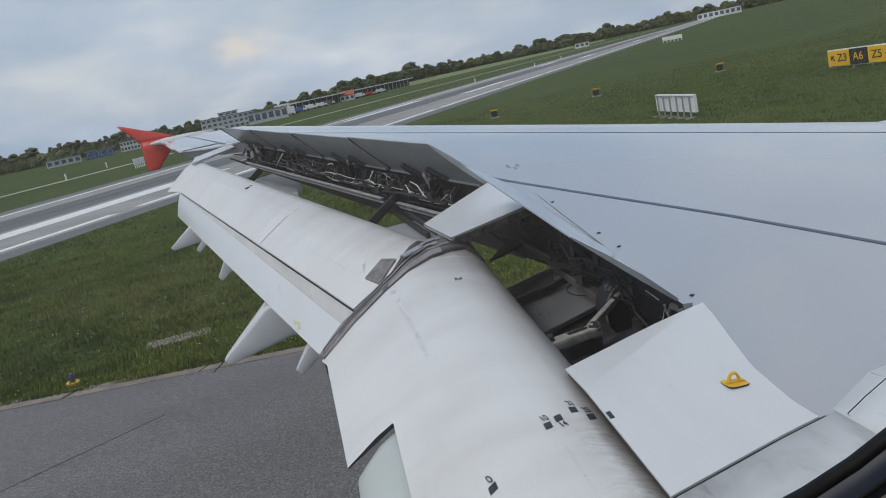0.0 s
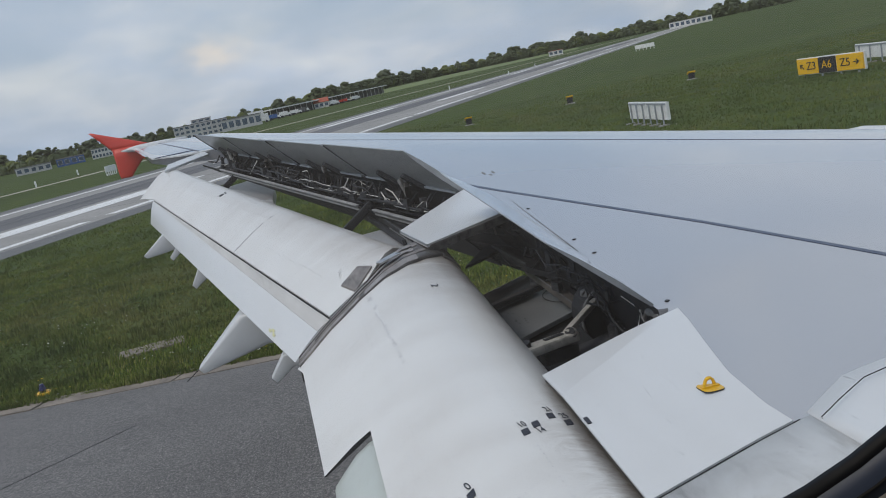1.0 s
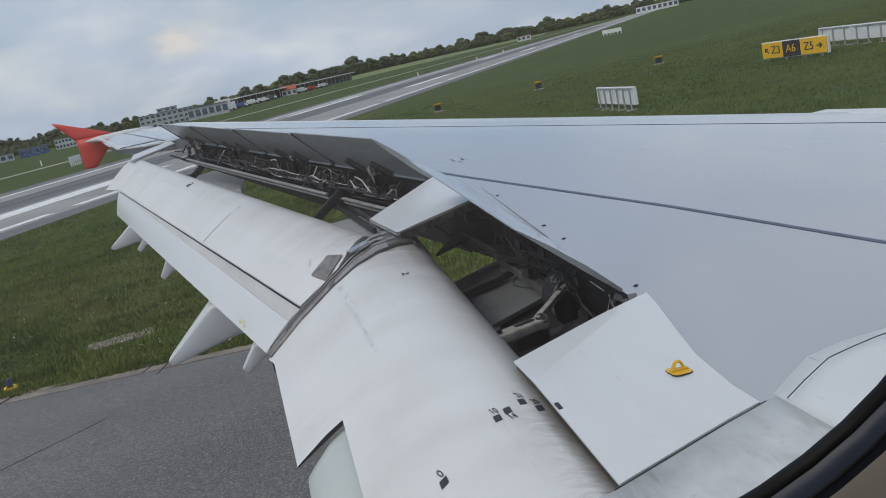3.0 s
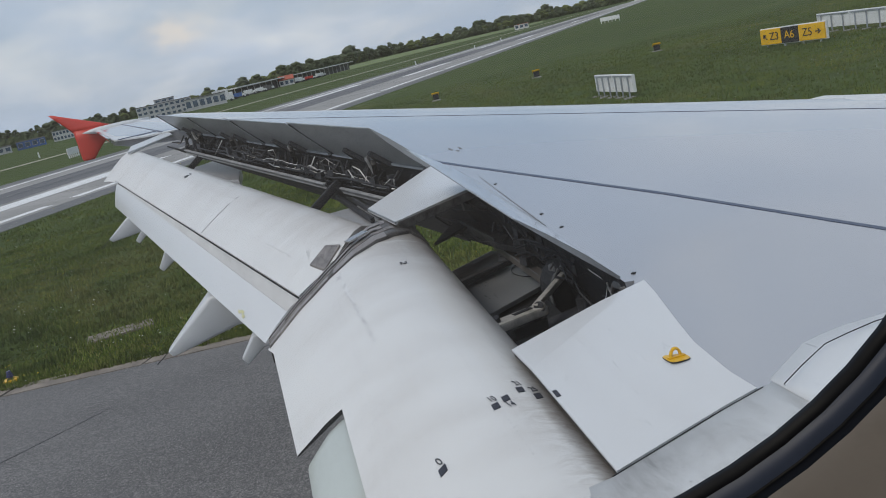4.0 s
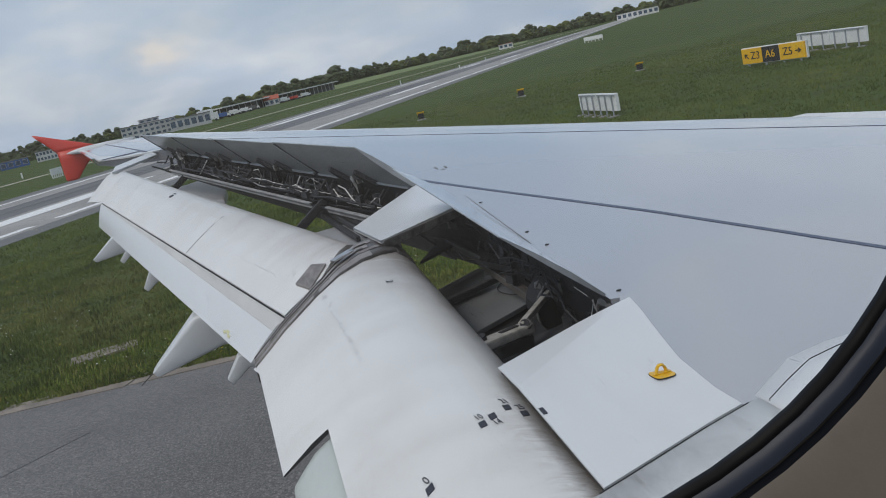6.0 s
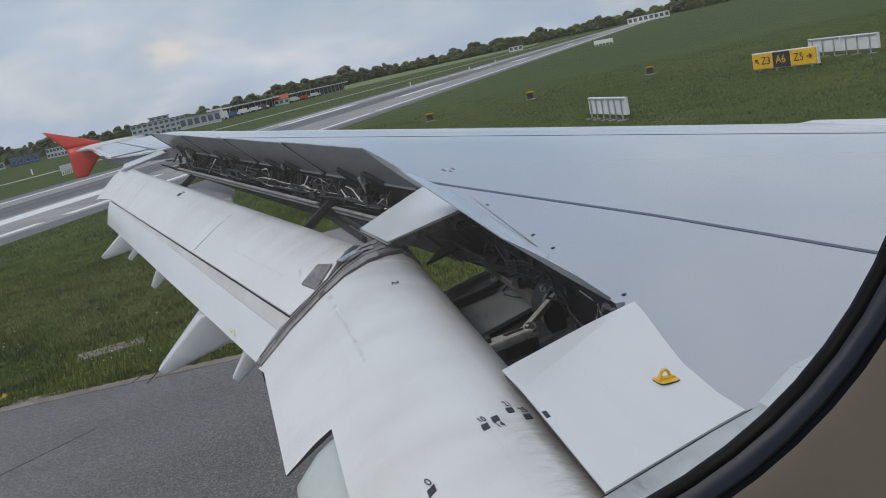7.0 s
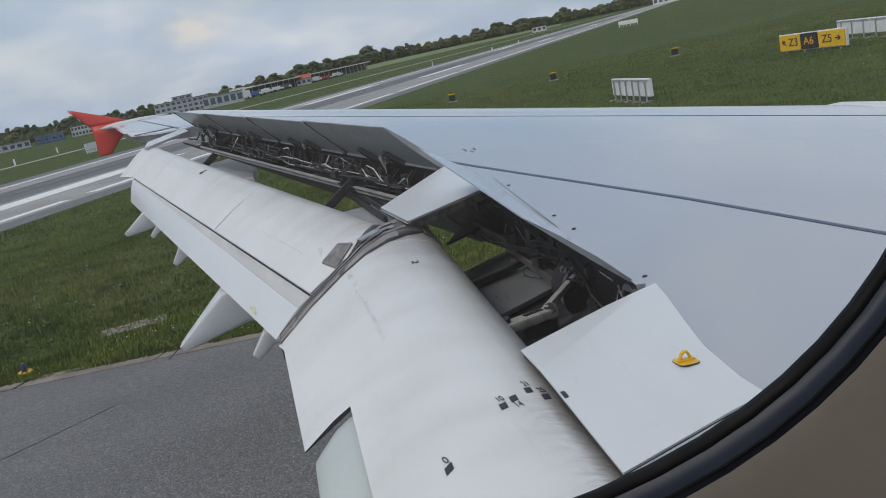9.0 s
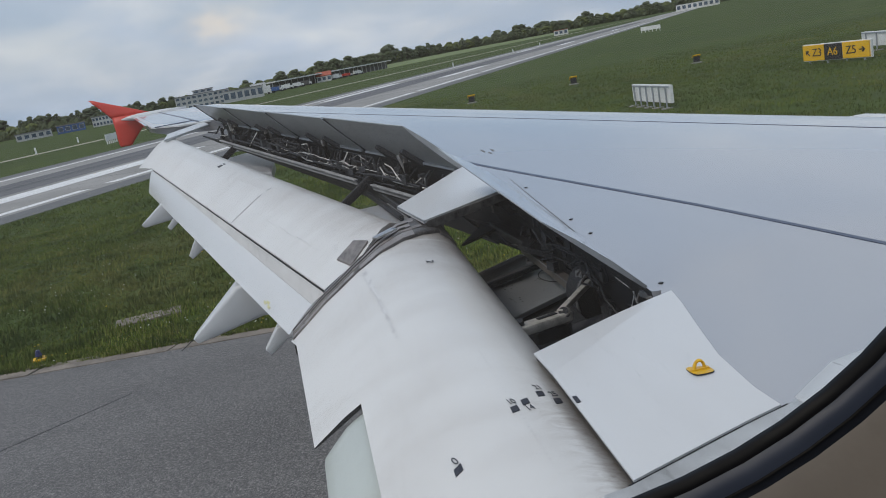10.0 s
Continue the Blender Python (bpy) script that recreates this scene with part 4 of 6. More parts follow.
for name_, s0, s1, h, y0, y1, mat in (("outer_rib", 0.0, 0.20, 0.010, -0.70, 0.14, seam_grey), ("outer_lip", 0.20, 0.24, 0.016, -0.70, 0.10, seam_dark),
                                      ("middle_rib", 0.25, 0.44, 0.011, -0.70, 0.10, seam_grey), ("middle_lip", 0.44, 0.48, 0.016, -0.60, 0.05, seam_dark),
                                      ("inner_rib", 0.50, 0.64, 0.010, -0.70, 0.16, seam_brown), ("inner_plate", 0.66, 0.97, 0.009, -0.30, 0.10, seam_grey), ("rear_rib", 0.70, 0.95, 0.010, -0.70, -0.31, seam_grey)):
    seam_band(name_, s0, s1, h, y0, y1, mat, "scuffed grey plate" if name_ == "inner_plate" else "")
nose_rows = [[Vector((-b, y, z + 0.055 * (b - 6.4))) for b in (6.98, 6.90, 6.82, 6.74, 6.66)] for y, z in ((0.24, 3.43), (0.285, 3.395), (0.318, 3.345), (0.312, 3.28), (0.27, 3.20))]
sharpen(part("seal_nose", grid_plate(nose_rows, (0, -0.03, -0.02)), seam_dark, seam, "sooty rounded front end"), 60)
bm = bmesh.new()
for y in SEAM_Y[2:24:2]:
    dot(bm, seam_at(y, 0.08, 0.0155), 0.005, flap_up)
    dot(bm, seam_at(y, 0.84, 0.0155), 0.005, flap_up)
part("seam_bolts", bm, dark_bay, seam)["kind"] = "stuff"

# ---- outboard flap ----
def o_front(b):
    return Vector((-b, 0.01 - 0.305 * (b - 6.49), 3.50 + 0.0565 * (b - 6.49)))


def o_slot(b):
    return Vector((-b, -0.50 - 0.283 * (b - 6.53), 3.295 + 0.0535 * (b - 6.53)))


def o_tail(b):
    return Vector((-b, -0.71 - 0.2615 * (b - 6.4), 3.075 + 0.041 * (b - 6.4)))


def o_section(b, stretch=1.0):
    f, s = o_front(b), o_slot(b)
    s = f + (s - f) * stretch
    d = s - f
    nrm = Vector((0, -d.z, d.y)).normalized()
    if nrm.z < 0:
        nrm = -nrm
    c = d.length
    prof = [(-0.16, -0.24), (-0.20, -0.16), (-0.17, -0.075), (-0.08, 0.012), (0.06, 0.066), (0.25, 0.088), (0.5, 0.070), (0.75, 0.036), (1.0, 0.0), (1.0, -0.018), (0.6, -0.10), (0.2, -0.22)]
    return [f + d * u + nrm * v * c for u, v in prof]


ob_b = [6.92, 7.2, 8, 9, 10, 11, 12, 12.6, 13.0]
first = o_section(6.5)
for p in first:
    p.x = -max(6.5, float(np.interp(p.y, [-0.70, -0.60, -0.45, -0.36, -0.25, -0.16, -0.02, 0.12, 0.25], [6.30, 6.335, 6.385, 6.425, 6.505, 6.595, 6.735, 6.87, 6.97])) - 0.02)
    p.z += 0.0565 * (-p.x - 6.5)
    p.y -= 0.305 * (-p.x - 6.5)
secs = [first] + [o_section(b) for b in ob_b] + [o_section(13.02, 1.05), o_section(13.3, 1.12), o_section(13.6, 1.25)]
outflap = sharpen(part("outboard_flap", loft(secs), flap_paint, wing, "white outboard flap with worn patches"), 38)
secs = []
for b in (6.50, 7.5, 8.5, 9.5, 10.5, 11.5, 12.3, 12.95):
    s, tl = o_slot(b) + Vector((0, 0, -0.020)), o_tail(b)
    d = tl - s
    nrm = Vector((0, -d.z, d.y)).normalized()
    if nrm.z < 0:
        nrm = -nrm
    c = d.length
    secs.append([s + d * u + nrm * v * c for u, v in ((-0.20, -0.16), (-0.18, -0.09), (-0.05, -0.02), (0.15, 0.03), (0.4, 0.045), (0.7, 0.03), (1.0, 0.0), (1.0, -0.03), (0.5, -0.12))])
tab = sharpen(part("flap_tab", loft(secs), white_paint, wing, "white slotted tab behind the outboard flap"), 38)
def tab_pt(b, u, dz=0.003):
    a, tl = o_slot(b) + Vector((0, 0, -0.020)), o_tail(b)
    d = tl - a
    nrm = Vector((0, -d.z, d.y)).normalized()
    if nrm.z < 0:
        nrm = -nrm
    return a + d * u + nrm * (float(np.interp(u, [-0.20, -0.18, -0.05, 0.15, 0.4, 0.7, 1.0], [-0.16, -0.09, -0.02, 0.03, 0.045, 0.03, 0.0])) * d.length + dz)


bm = bmesh.new()
bn = bmesh.new()
for b0, b1 in zip(range(65, 129), range(66, 130)):
    b0, b1 = b0 / 10, b1 / 10
    q = [o_slot(b0) + Vector((0, 0.03, -0.016)), o_slot(b0) + Vector((0, -0.0035, -0.016)), o_slot(b1) + Vector((0, -0.0035, -0.016)), o_slot(b1) + Vector((0, 0.03, -0.016))]
    slab(q, (0, 0, -0.006), bm)
    w0, w1 = 0.30 * (13.6 - b0) / 7, 0.30 * (13.6 - b1) / 7
    for k in range(4):
        u0, u1 = -0.16 + (w0 + 0.16) * k / 4, -0.16 + (w1 + 0.16) * k / 4
        v0, v1 = -0.16 + (w0 + 0.16) * (k + 1) / 4, -0.16 + (w1 + 0.16) * (k + 1) / 4
        slab([tab_pt(b0, u0), tab_pt(b0, v0), tab_pt(b1, v1), tab_pt(b1, u1)], (0, 0, -0.004), bn)
# near-black strip laid below the flap's rear edge as the slot's shade
part("slot_edge", bm, dark_bay, wing, "dark strip for the shade in the slot behind the flap")
part("tab_nose", bn, worn_grey, tab, "worn grey nose of the tab")
bm = bmesh.new()
for cb, cu in ((7.05, 0.80), (7.0, 0.86), (7.1, 0.84)):
    slab([tab_pt(cb, cu, 0.002), tab_pt(cb, cu + 0.07, 0.002), tab_pt(cb + 0.05, cu + 0.06, 0.002), tab_pt(cb + 0.06, cu + 0.01, 0.002)], (0, 0, -0.002), bm)
part("yellowed_chip", bm, primer_yellow, tab, "yellowed primer showing through")
bm = bmesh.new()
rng = random.Random(21)


def o_surf(b, u, dz=0.003):
    f, s = o_front(b), o_slot(b)
    d = s - f
    nrm = Vector((0, -d.z, d.y)).normalized()
    if nrm.z < 0:
        nrm = -nrm
    prof = np.interp(u, [-0.08, 0.06, 0.25, 0.5, 0.75, 1.0], [0.012, 0.066, 0.088, 0.070, 0.036, 0.0])
    return f + d * u + nrm * (float(prof) * d.length + dz)


for b0, b1, u, n in ((9.2, 11.2, 0.62, 30), (7.0, 8.2, 0.66, 22)):
    for i in range(n):
        b = b0 + (b1 - b0) * i / n + rng.uniform(-0.02, 0.02)
        e, h = rng.uniform(0.01, 0.045), rng.uniform(0.003, 0.010)
        uu = u + rng.uniform(-0.02, 0.02)
        slab([o_surf(b, uu), o_surf(b, uu + h), o_surf(b + e, uu + h * 0.6), o_surf(b + e, uu)], (0, 0, -0.003), bm)
part("paint_chips", bm, scuffed, outflap, "flaked paint showing bare metal")["kind"] = "stuff"


def o_at(b, y, dz):
    """A point over the outboard flap, given by its span and its place fore and aft."""
    f, g = o_front(b), o_slot(b)
    return o_surf(b, (y - f.y) / (g.y - f.y), dz)


quad = [o_at(6.695, -0.373, 0.010), o_at(6.487, -0.303, 0.012), o_at(6.604, -0.172, 0.014), o_at(6.751, -0.250, 0.010)]
plate = part("seam_plate", slab(quad, (0, 0, -0.03), None, 0.002), seam_brown, seam, "scuffed grey-brown metal plate")
bm = bmesh.new()
for k in range(6):
    for a, c, m in ((quad[0], quad[1], 0.10), (quad[3], quad[2], 0.90), (quad[0], quad[1], 0.52)):
        q = quad[0].lerp(quad[1], 0.08 + 0.16 * k).lerp(quad[3].lerp(quad[2], 0.08 + 0.16 * k), m)
        dot(bm, q + Vector((0, 0, 0.0015)), 0.0045, flap_up)
part("plate_bolts", bm, dark_bay, plate)["kind"] = "stuff"
part("glint_strip", slab([o_at(6.600, -0.145, 0.014), o_at(6.618, -0.037, 0.016), o_at(6.560, -0.006, 0.020), o_at(6.545, -0.120, 0.018)], (0, 0, -0.012), None, 0.002), steel, seam, "bright bare metal strip")
bm = bmesh.new()
rng = random.Random(23)
for _ in range(16):
    b, y = 6.842 + rng.uniform(-0.05, 0.05), -0.357 + rng.uniform(-0.014, 0.014)
    slab([o_at(b, y, 0.002), o_at(b + 0.012, y + 0.006, 0.002), o_at(b + 0.02, y - 0.002, 0.002), o_at(b + 0.008, y - 0.006, 0.002)], (0, 0, -0.002), bm)
part("rubbed_patch", bm, scuffed, outflap, "rubbed patch of paint")["kind"] = "stuff"
part("slot_mark", slab([o_surf(10.5, 0.02), o_surf(10.5, 0.17), o_surf(10.42, 0.17), o_surf(10.42, 0.02)], (0, 0, -0.004)), dark_bay, outflap)
bm = bmesh.new()
for a, c in ((0.03, 0.2), (0.2, 0.4), (0.4, 0.6), (0.6, 0.8), (0.8, 0.98)):
    slab([o_surf(8.75, a, 0.0015), o_surf(8.76, a, 0.0015), o_surf(8.76, c, 0.0015), o_surf(8.75, c, 0.0015)], (0, 0, -0.002), bm)
part("panel_joint", bm, bay_grey, outflap)

# ---- flap track fairings ----
def canoe(b, high, low, tail, half, wick=True):
    """A wedge-shaped canoe: its upper and lower edges run from (y, z) high and low under the flap to the blunt tail."""
    secs = []
    for s, k in ((-1.3, 0.95), (-0.6, 1.0), (0.0, 1.0), (0.35, 0.95), (0.7, 0.85), (0.92, 0.72), (1.0, 0.55)):
        if s < 0:
            hy, hz = high[0] - s * 0.30, high[1] - s * 0.03
            ly, lz = low[0] - s * 0.30, low[1] + s * 0.02
        else:
            hy, hz = high[0] + (tail[0] - high[0]) * s, high[1] + (tail[1] + 0.012 - high[1]) * s
            ly, lz = low[0] + (tail[0] + 0.03 - low[0]) * s, low[1] + (tail[1] - 0.028 - low[1]) * s
        row = []
        for q in range(20):
            a = 2 * math.pi * q / 20
            ca, sa_ = math.copysign(abs(math.cos(a)) ** 0.26, math.cos(a)), math.copysign(abs(math.sin(a)) ** 0.26, math.sin(a))
            f = 0.5 + 0.5 * sa_
            row.append(Vector((-b + half * k * ca, ly + (hy - ly) * f, lz + (hz - lz) * f)))
        secs.append(row)
    c = sharpen(part("track_fairing", loft(secs), fairing_paint, wing, "pale grey canoe-shaped flap track fairing"), 30)
    if wick:
        e = Vector((-b, tail[0], tail[1]))
        part("static_wick", tube([e, e + Vector((0, -0.11, -0.075))], 0.0035, None, 5), dark_bay, c, "thin black static wick")
    return c


canoe(8.0, (-1.122, 3.101), (-0.967, 2.843), (-1.488, 2.760), 0.13)
canoe(6.85, (-0.815, 3.05), (-0.763, 2.965), (-0.909, 2.91), 0.05, False)
canoe(11.9, (-2.135, 3.32), (-2.03, 3.12), (-2.39, 3.11), 0.14)
canoe(11.0, (-1.89, 3.26), (-1.86, 3.19), (-1.98, 3.15), 0.05, False)
canoe(9.7, (-1.55, 3.21), (-1.49, 3.10), (-1.64, 3.05), 0.06, False)

# ---- wing tip fence, aileron line ----
def fence(sections):
    secs = []
    for z, yl, yt, bb in sections:
        n = []
        for k in range(12):
            a = 2 * math.pi * k / 12
            y = (yl + yt) / 2 + (yl - yt) / 2 * math.cos(a)
            n.append(Vector((-bb + 0.022 * math.sin(a), y, z)))
        secs.append(n)
    return loft(secs)


bm = fence([(4.22, -2.72, -3.41, 17.0), (4.32, -2.98, -3.49, 17.02), (4.42, -3.24, -3.575, 17.04), (4.52, -3.50, -3.67, 17.06), (4.595, -3.69, -3.735, 17.08)])
part("tip_fence_upper", bm, red_paint, wing, "red upper wingtip fence", True)
bm = fence([(4.26, -2.72, -3.42, 17.0), (4.12, -2.86, -3.415, 17.0), (4.0, -2.99, -3.41, 17.0), (3.90, -3.09, -3.41, 17.0), (3.80, -3.18, -3.405, 17.0), (3.765, -3.21, -3.39, 17.0)])
part("tip_fence_lower", bm, red_paint, wing, "red lower wingtip fence", True)
secs = []
for y, r in ((-2.2, 0.05), (-2.6, 0.085), (-3.0, 0.08), (-3.15, 0.055), (-3.27, 0.012)):
    secs.append([Vector((-16.93 + r * math.cos(a), y, 4.205 + 0.7 * r * math.sin(a))) for a in [2 * math.pi * k / 10 for k in range(10)]])
part("tip_pod", loft(secs), white_paint, wing, "", True)
bm = bmesh.new()
slab([P(14.35, -1.80, 0.016), P(14.35, -1.775, 0.016), P(16.8, -2.62, 0.014), P(16.8, -2.645, 0.014)], (0, 0, -0.01), bm)
slab([P(14.6, -2.42, 0.012), P(14.6, -1.86, 0.016), P(14.625, -1.86, 0.016), P(14.625, -2.42, 0.012)], (0, 0, -0.01), bm)
part("aileron_joint", bm, blue_line, wing, "dark joint round the aileron")
cap = slab([P(14.25, -1.70, 0.006), P(14.35, -2.05, 0.004), P(14.7, -2.48, 0.004), P(16.85, -3.04, 0.004), P(16.85, -2.30, 0.008), P(14.3, -0.90, 0.010)], (0, 0, -0.02))
part("aileron_skin", cap, white_paint, wing, "white outer wing and aileron skin")

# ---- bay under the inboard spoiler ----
# spar web and wall near-black, with the recess's shade coloured in
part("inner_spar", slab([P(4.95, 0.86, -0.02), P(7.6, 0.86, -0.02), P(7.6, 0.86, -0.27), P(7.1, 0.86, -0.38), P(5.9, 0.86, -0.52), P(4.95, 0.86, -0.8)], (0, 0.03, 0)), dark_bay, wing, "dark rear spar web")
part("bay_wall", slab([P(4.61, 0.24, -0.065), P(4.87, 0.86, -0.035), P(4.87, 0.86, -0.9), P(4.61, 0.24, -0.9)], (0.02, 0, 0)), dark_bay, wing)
# added sheet hides the asphalt; its near-black colour stands for shade
part("bay_floor", slab([Vector(p) for p in ((-6.95, 0.40, 2.90), (-7.16, 0.90, 2.90), (-7.15, 1.1, 2.90), (-4.6, 1.1, 2.88), (-4.5, -0.2, 2.88), (-5.9, -0.1, 2.90))], (0, 0, -0.03)), dark_bay, wing, "added near-black sheet filling the dark bottom of the bay")
plate_pts = [(-6.93, 0.40), (-7.363, 0.985), (-6.95, 1.0), (-6.60, 0.94), (-6.25, 0.40)]
bottom = part("bay_plate", slab([Vector((x, y, 2.95)) for x, y in plate_pts], (0, 0, -0.03), None, 0.004), bay_sheet, wing, "smooth grey lower panel inside the bay")
bm = bmesh.new()
rr = random.Random(17)
for i in range(26):
    x, y = rr.choice(((-6.95, 0.66), (-6.80, 0.56), (-6.99, 0.80), (-6.62, 0.58)))
    dot(bm, Vector((x + rr.uniform(-0.07, 0.07), y + rr.uniform(-0.06, 0.06), 2.9525)), rr.uniform(0.003, 0.007))
part("screw_heads", bm, dark_bay, bottom)["kind"] = "stuff"
part("access_ring", tube([(-6.98 + 0.19 * math.cos(a), 0.99 - 0.13 * math.sin(a), 2.953) for a in [math.pi * k / 16 for k in range(17)]], 0.003, None, 6), dark_bay, bottom, "dark round edge of an access panel", True)
# trough of two long bars under the opening
trough = part("bay_trough", tube([(-7.08, 0.40, 2.93), (-7.15, 0.50, 2.935), (-7.40, 0.86, 2.94)], 0.085, None, 14), trough_brown, wing, "dark rounded trough", True)
part("trough_bar", beam((-6.90, 0.42, 2.985), (-7.17, 0.93, 2.995), 0.075, 0.03, None, 0.008), trough_brown, trough)
part("trough_slot", beam((-6.865, 0.42, 2.992), (-7.10, 0.90, 2.999), 0.022, 0.03), dark_bay, trough)
strip = part("perforated_strip", slab([Vector(p) for p in ((-7.46, 0.915, 3.05), (-7.40, 0.934, 3.05), (-7.05, 0.845, 3.05), (-7.05, 0.800, 3.05))], (0, 0, -0.02), None, 0.003), bay_grey, wing, "grey perforated strip")
# holes drawn as flat discs; near-black colour stands for their shade
bm = bmesh.new()
for k in range(6):
    dot(bm, Vector((-7.10 - 0.06 * k, 0.832 + 0.0155 * k, 3.0515)), 0.010, Vector((0, 0, 1)), 8)
part("strip_holes", bm, dark_bay, strip)["kind"] = "stuff"
channel = part("bay_channel", beam((-7.23, 0.865, 3.10), (-6.00, 0.845, 3.11), 0.085, 0.05, None, 0.006), trough_brown, wing, "grey channel beam across the bay")
part("channel_lip", beam((-7.23, 0.818, 3.130), (-6.00, 0.798, 3.140), 0.008, 0.008, None, 0.002), bay_grey, channel)
part("channel_web", beam((-7.23, 0.908, 3.13), (-6.00, 0.888, 3.14), 0.010, 0.06), bay_grey, channel)
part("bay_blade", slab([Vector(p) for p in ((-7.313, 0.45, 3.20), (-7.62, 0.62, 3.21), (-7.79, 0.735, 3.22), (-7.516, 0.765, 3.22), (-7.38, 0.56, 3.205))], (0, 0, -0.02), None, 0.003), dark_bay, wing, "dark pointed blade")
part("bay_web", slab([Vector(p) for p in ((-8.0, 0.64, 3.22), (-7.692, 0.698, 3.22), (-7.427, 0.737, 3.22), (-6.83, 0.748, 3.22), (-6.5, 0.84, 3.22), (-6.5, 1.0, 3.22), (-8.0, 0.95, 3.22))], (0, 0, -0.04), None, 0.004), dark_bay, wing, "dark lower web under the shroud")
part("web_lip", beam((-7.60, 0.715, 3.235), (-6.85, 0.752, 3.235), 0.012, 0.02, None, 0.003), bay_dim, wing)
rib = part("bay_rib", slab([Vector((-7.5, y, z)) for y, z in ((0.62, 3.430), (0.837, 3.470), (0.955, 3.36), (0.957, 3.25), (0.66, 3.355))], (-0.012, 0, 0), None, 0.003), bay_sheet, wing, "grey rib with lightening holes")
# lightening holes are near-black discs, their shade put into the colour
for y, z, r in ((0.776, 3.395, 0.030), (0.880, 3.361, 0.026), (0.695, 3.395, 0.014)):
    part("rib_hole", tube([(-7.492, y, z), (-7.487, y, z)], r, None, 16), dark_bay, rib)
for y in (0.733, 0.832, 0.925):
    part("rib_flange", beam((-7.485, y, 3.33), (-7.485, y - 0.012, 3.445), 0.010, 0.012), bay_primer, rib)
part("bay_ledge", slab([Vector(p) for p in ((-5.62, 0.60, 3.08), (-5.75, 0.95, 3.08), (-5.45, 0.95, 3.08), (-5.25, 0.42, 3.08))], (0, 0, -0.02), None, 0.003), bay_dim, wing)
# lever and its drive
lever = part("flap_lever", beam((-5.365, 0.315, 3.205), (-5.50, 0.60, 3.185), 0.082, 0.045, None, 0.012), lever_paint, wing, "pale metal flap lever")
part("link_rod", beam((-5.475, 0.555, 3.21), (-5.778, 0.816, 3.235), 0.030, 0.03, None, 0.006), lever_paint, lever)
part("pivot_bolt", tube([(-5.382, 0.343, 3.215), (-5.374, 0.335, 3.25)], 0.020, None, 10), dark_bay, lever)
part("hub_ring", tube([(-5.495, 0.580, 3.165), (-5.470, 0.572, 3.214)], 0.033, None, 18), dull_metal, lever)
part("hub_cap", tube([(-5.470, 0.572, 3.214), (-5.467, 0.571, 3.219)], 0.023, None, 16), dark_bay, lever)
part("lever_slot", beam((-5.425, 0.435, 3.220), (-5.475, 0.535, 3.214), 0.024, 0.006), dark_bay, lever)
part("lever_stay", beam((-5.45, 0.42, 3.12), (-5.50, 0.60, 3.12), 0.05, 0.06, None, 0.008), bay_dim, lever)
part("drive_drum", tube([(-5.98, 0.90, 3.14), (-5.80, 0.90, 3.13)], 0.16, None, 18), dark_bay, wing, "black drum of the flap drive")
part("drum_hoop", tube([(-5.79, 0.90 + 0.165 * math.cos(a), 3.135 + 0.165 * math.sin(a)) for a in [math.pi * (0.35 + 0.75 * k / 14) for k in range(15)]], 0.008, None, 6), bay_grey, wing, "grey hoop round the flap drive", True)
hb = part("hinge_bracket", box(P(5.03, 0.815, -0.045), (0.06, 0.035, 0.03), None, 15, 0.006), bay_grey, wing, "worn metal spoiler hinge bracket")
part("bracket_pin", tube([P(5.075, 0.79, -0.085), P(5.06, 0.80, -0.045)], 0.009, None, 8), dull_metal, hb)
part("bracket_clip", tube([P(5.11, 0.79, -0.055), P(5.085, 0.785, -0.075), P(5.07, 0.79, -0.10), P(5.075, 0.79, -0.125)], 0.006, None, 6), dull_metal, hb)
part("bracket_fork", beam(P(4.985, 0.80, -0.05), P(4.945, 0.815, -0.03), 0.018, 0.02, None, 0.003), dull_metal, hb)
part("junction_box", box((-5.86, 0.80, 3.26), (0.05, 0.045, 0.035), None, 25, 0.006), bay_grey, wing, "small grey junction box")
rr = random.Random(31)
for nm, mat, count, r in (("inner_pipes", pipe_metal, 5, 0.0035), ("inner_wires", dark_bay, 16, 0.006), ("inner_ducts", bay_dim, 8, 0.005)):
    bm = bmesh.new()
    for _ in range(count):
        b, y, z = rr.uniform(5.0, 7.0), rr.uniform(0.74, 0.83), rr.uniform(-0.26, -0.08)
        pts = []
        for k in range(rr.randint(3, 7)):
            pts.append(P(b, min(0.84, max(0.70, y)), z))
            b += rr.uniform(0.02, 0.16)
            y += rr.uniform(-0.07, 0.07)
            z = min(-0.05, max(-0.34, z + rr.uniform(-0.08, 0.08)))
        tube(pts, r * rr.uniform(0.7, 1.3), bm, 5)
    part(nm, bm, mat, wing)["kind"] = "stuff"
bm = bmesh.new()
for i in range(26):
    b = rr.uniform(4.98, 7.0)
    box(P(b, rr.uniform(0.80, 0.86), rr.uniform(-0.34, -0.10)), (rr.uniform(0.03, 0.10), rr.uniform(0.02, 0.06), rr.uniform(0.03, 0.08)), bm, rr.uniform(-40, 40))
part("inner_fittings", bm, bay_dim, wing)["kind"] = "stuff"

# ---- parts in the gap ahead of the outboard flap ----
for b in (9.12, 12.75):
    a = P(b, hinge_y(b) - 0.20, -0.17)
    c = a + Vector((-0.02, -0.34, -0.24))
    tr = part("flap_track", beam(a, c, 0.05, 0.075, None, 0.014), black_plastic, wing, "black flap track arm")
    part("track_foot", beam(c, c + Vector((-0.22, -0.10, -0.02)), 0.08, 0.05, None, 0.01), black_plastic, tr)
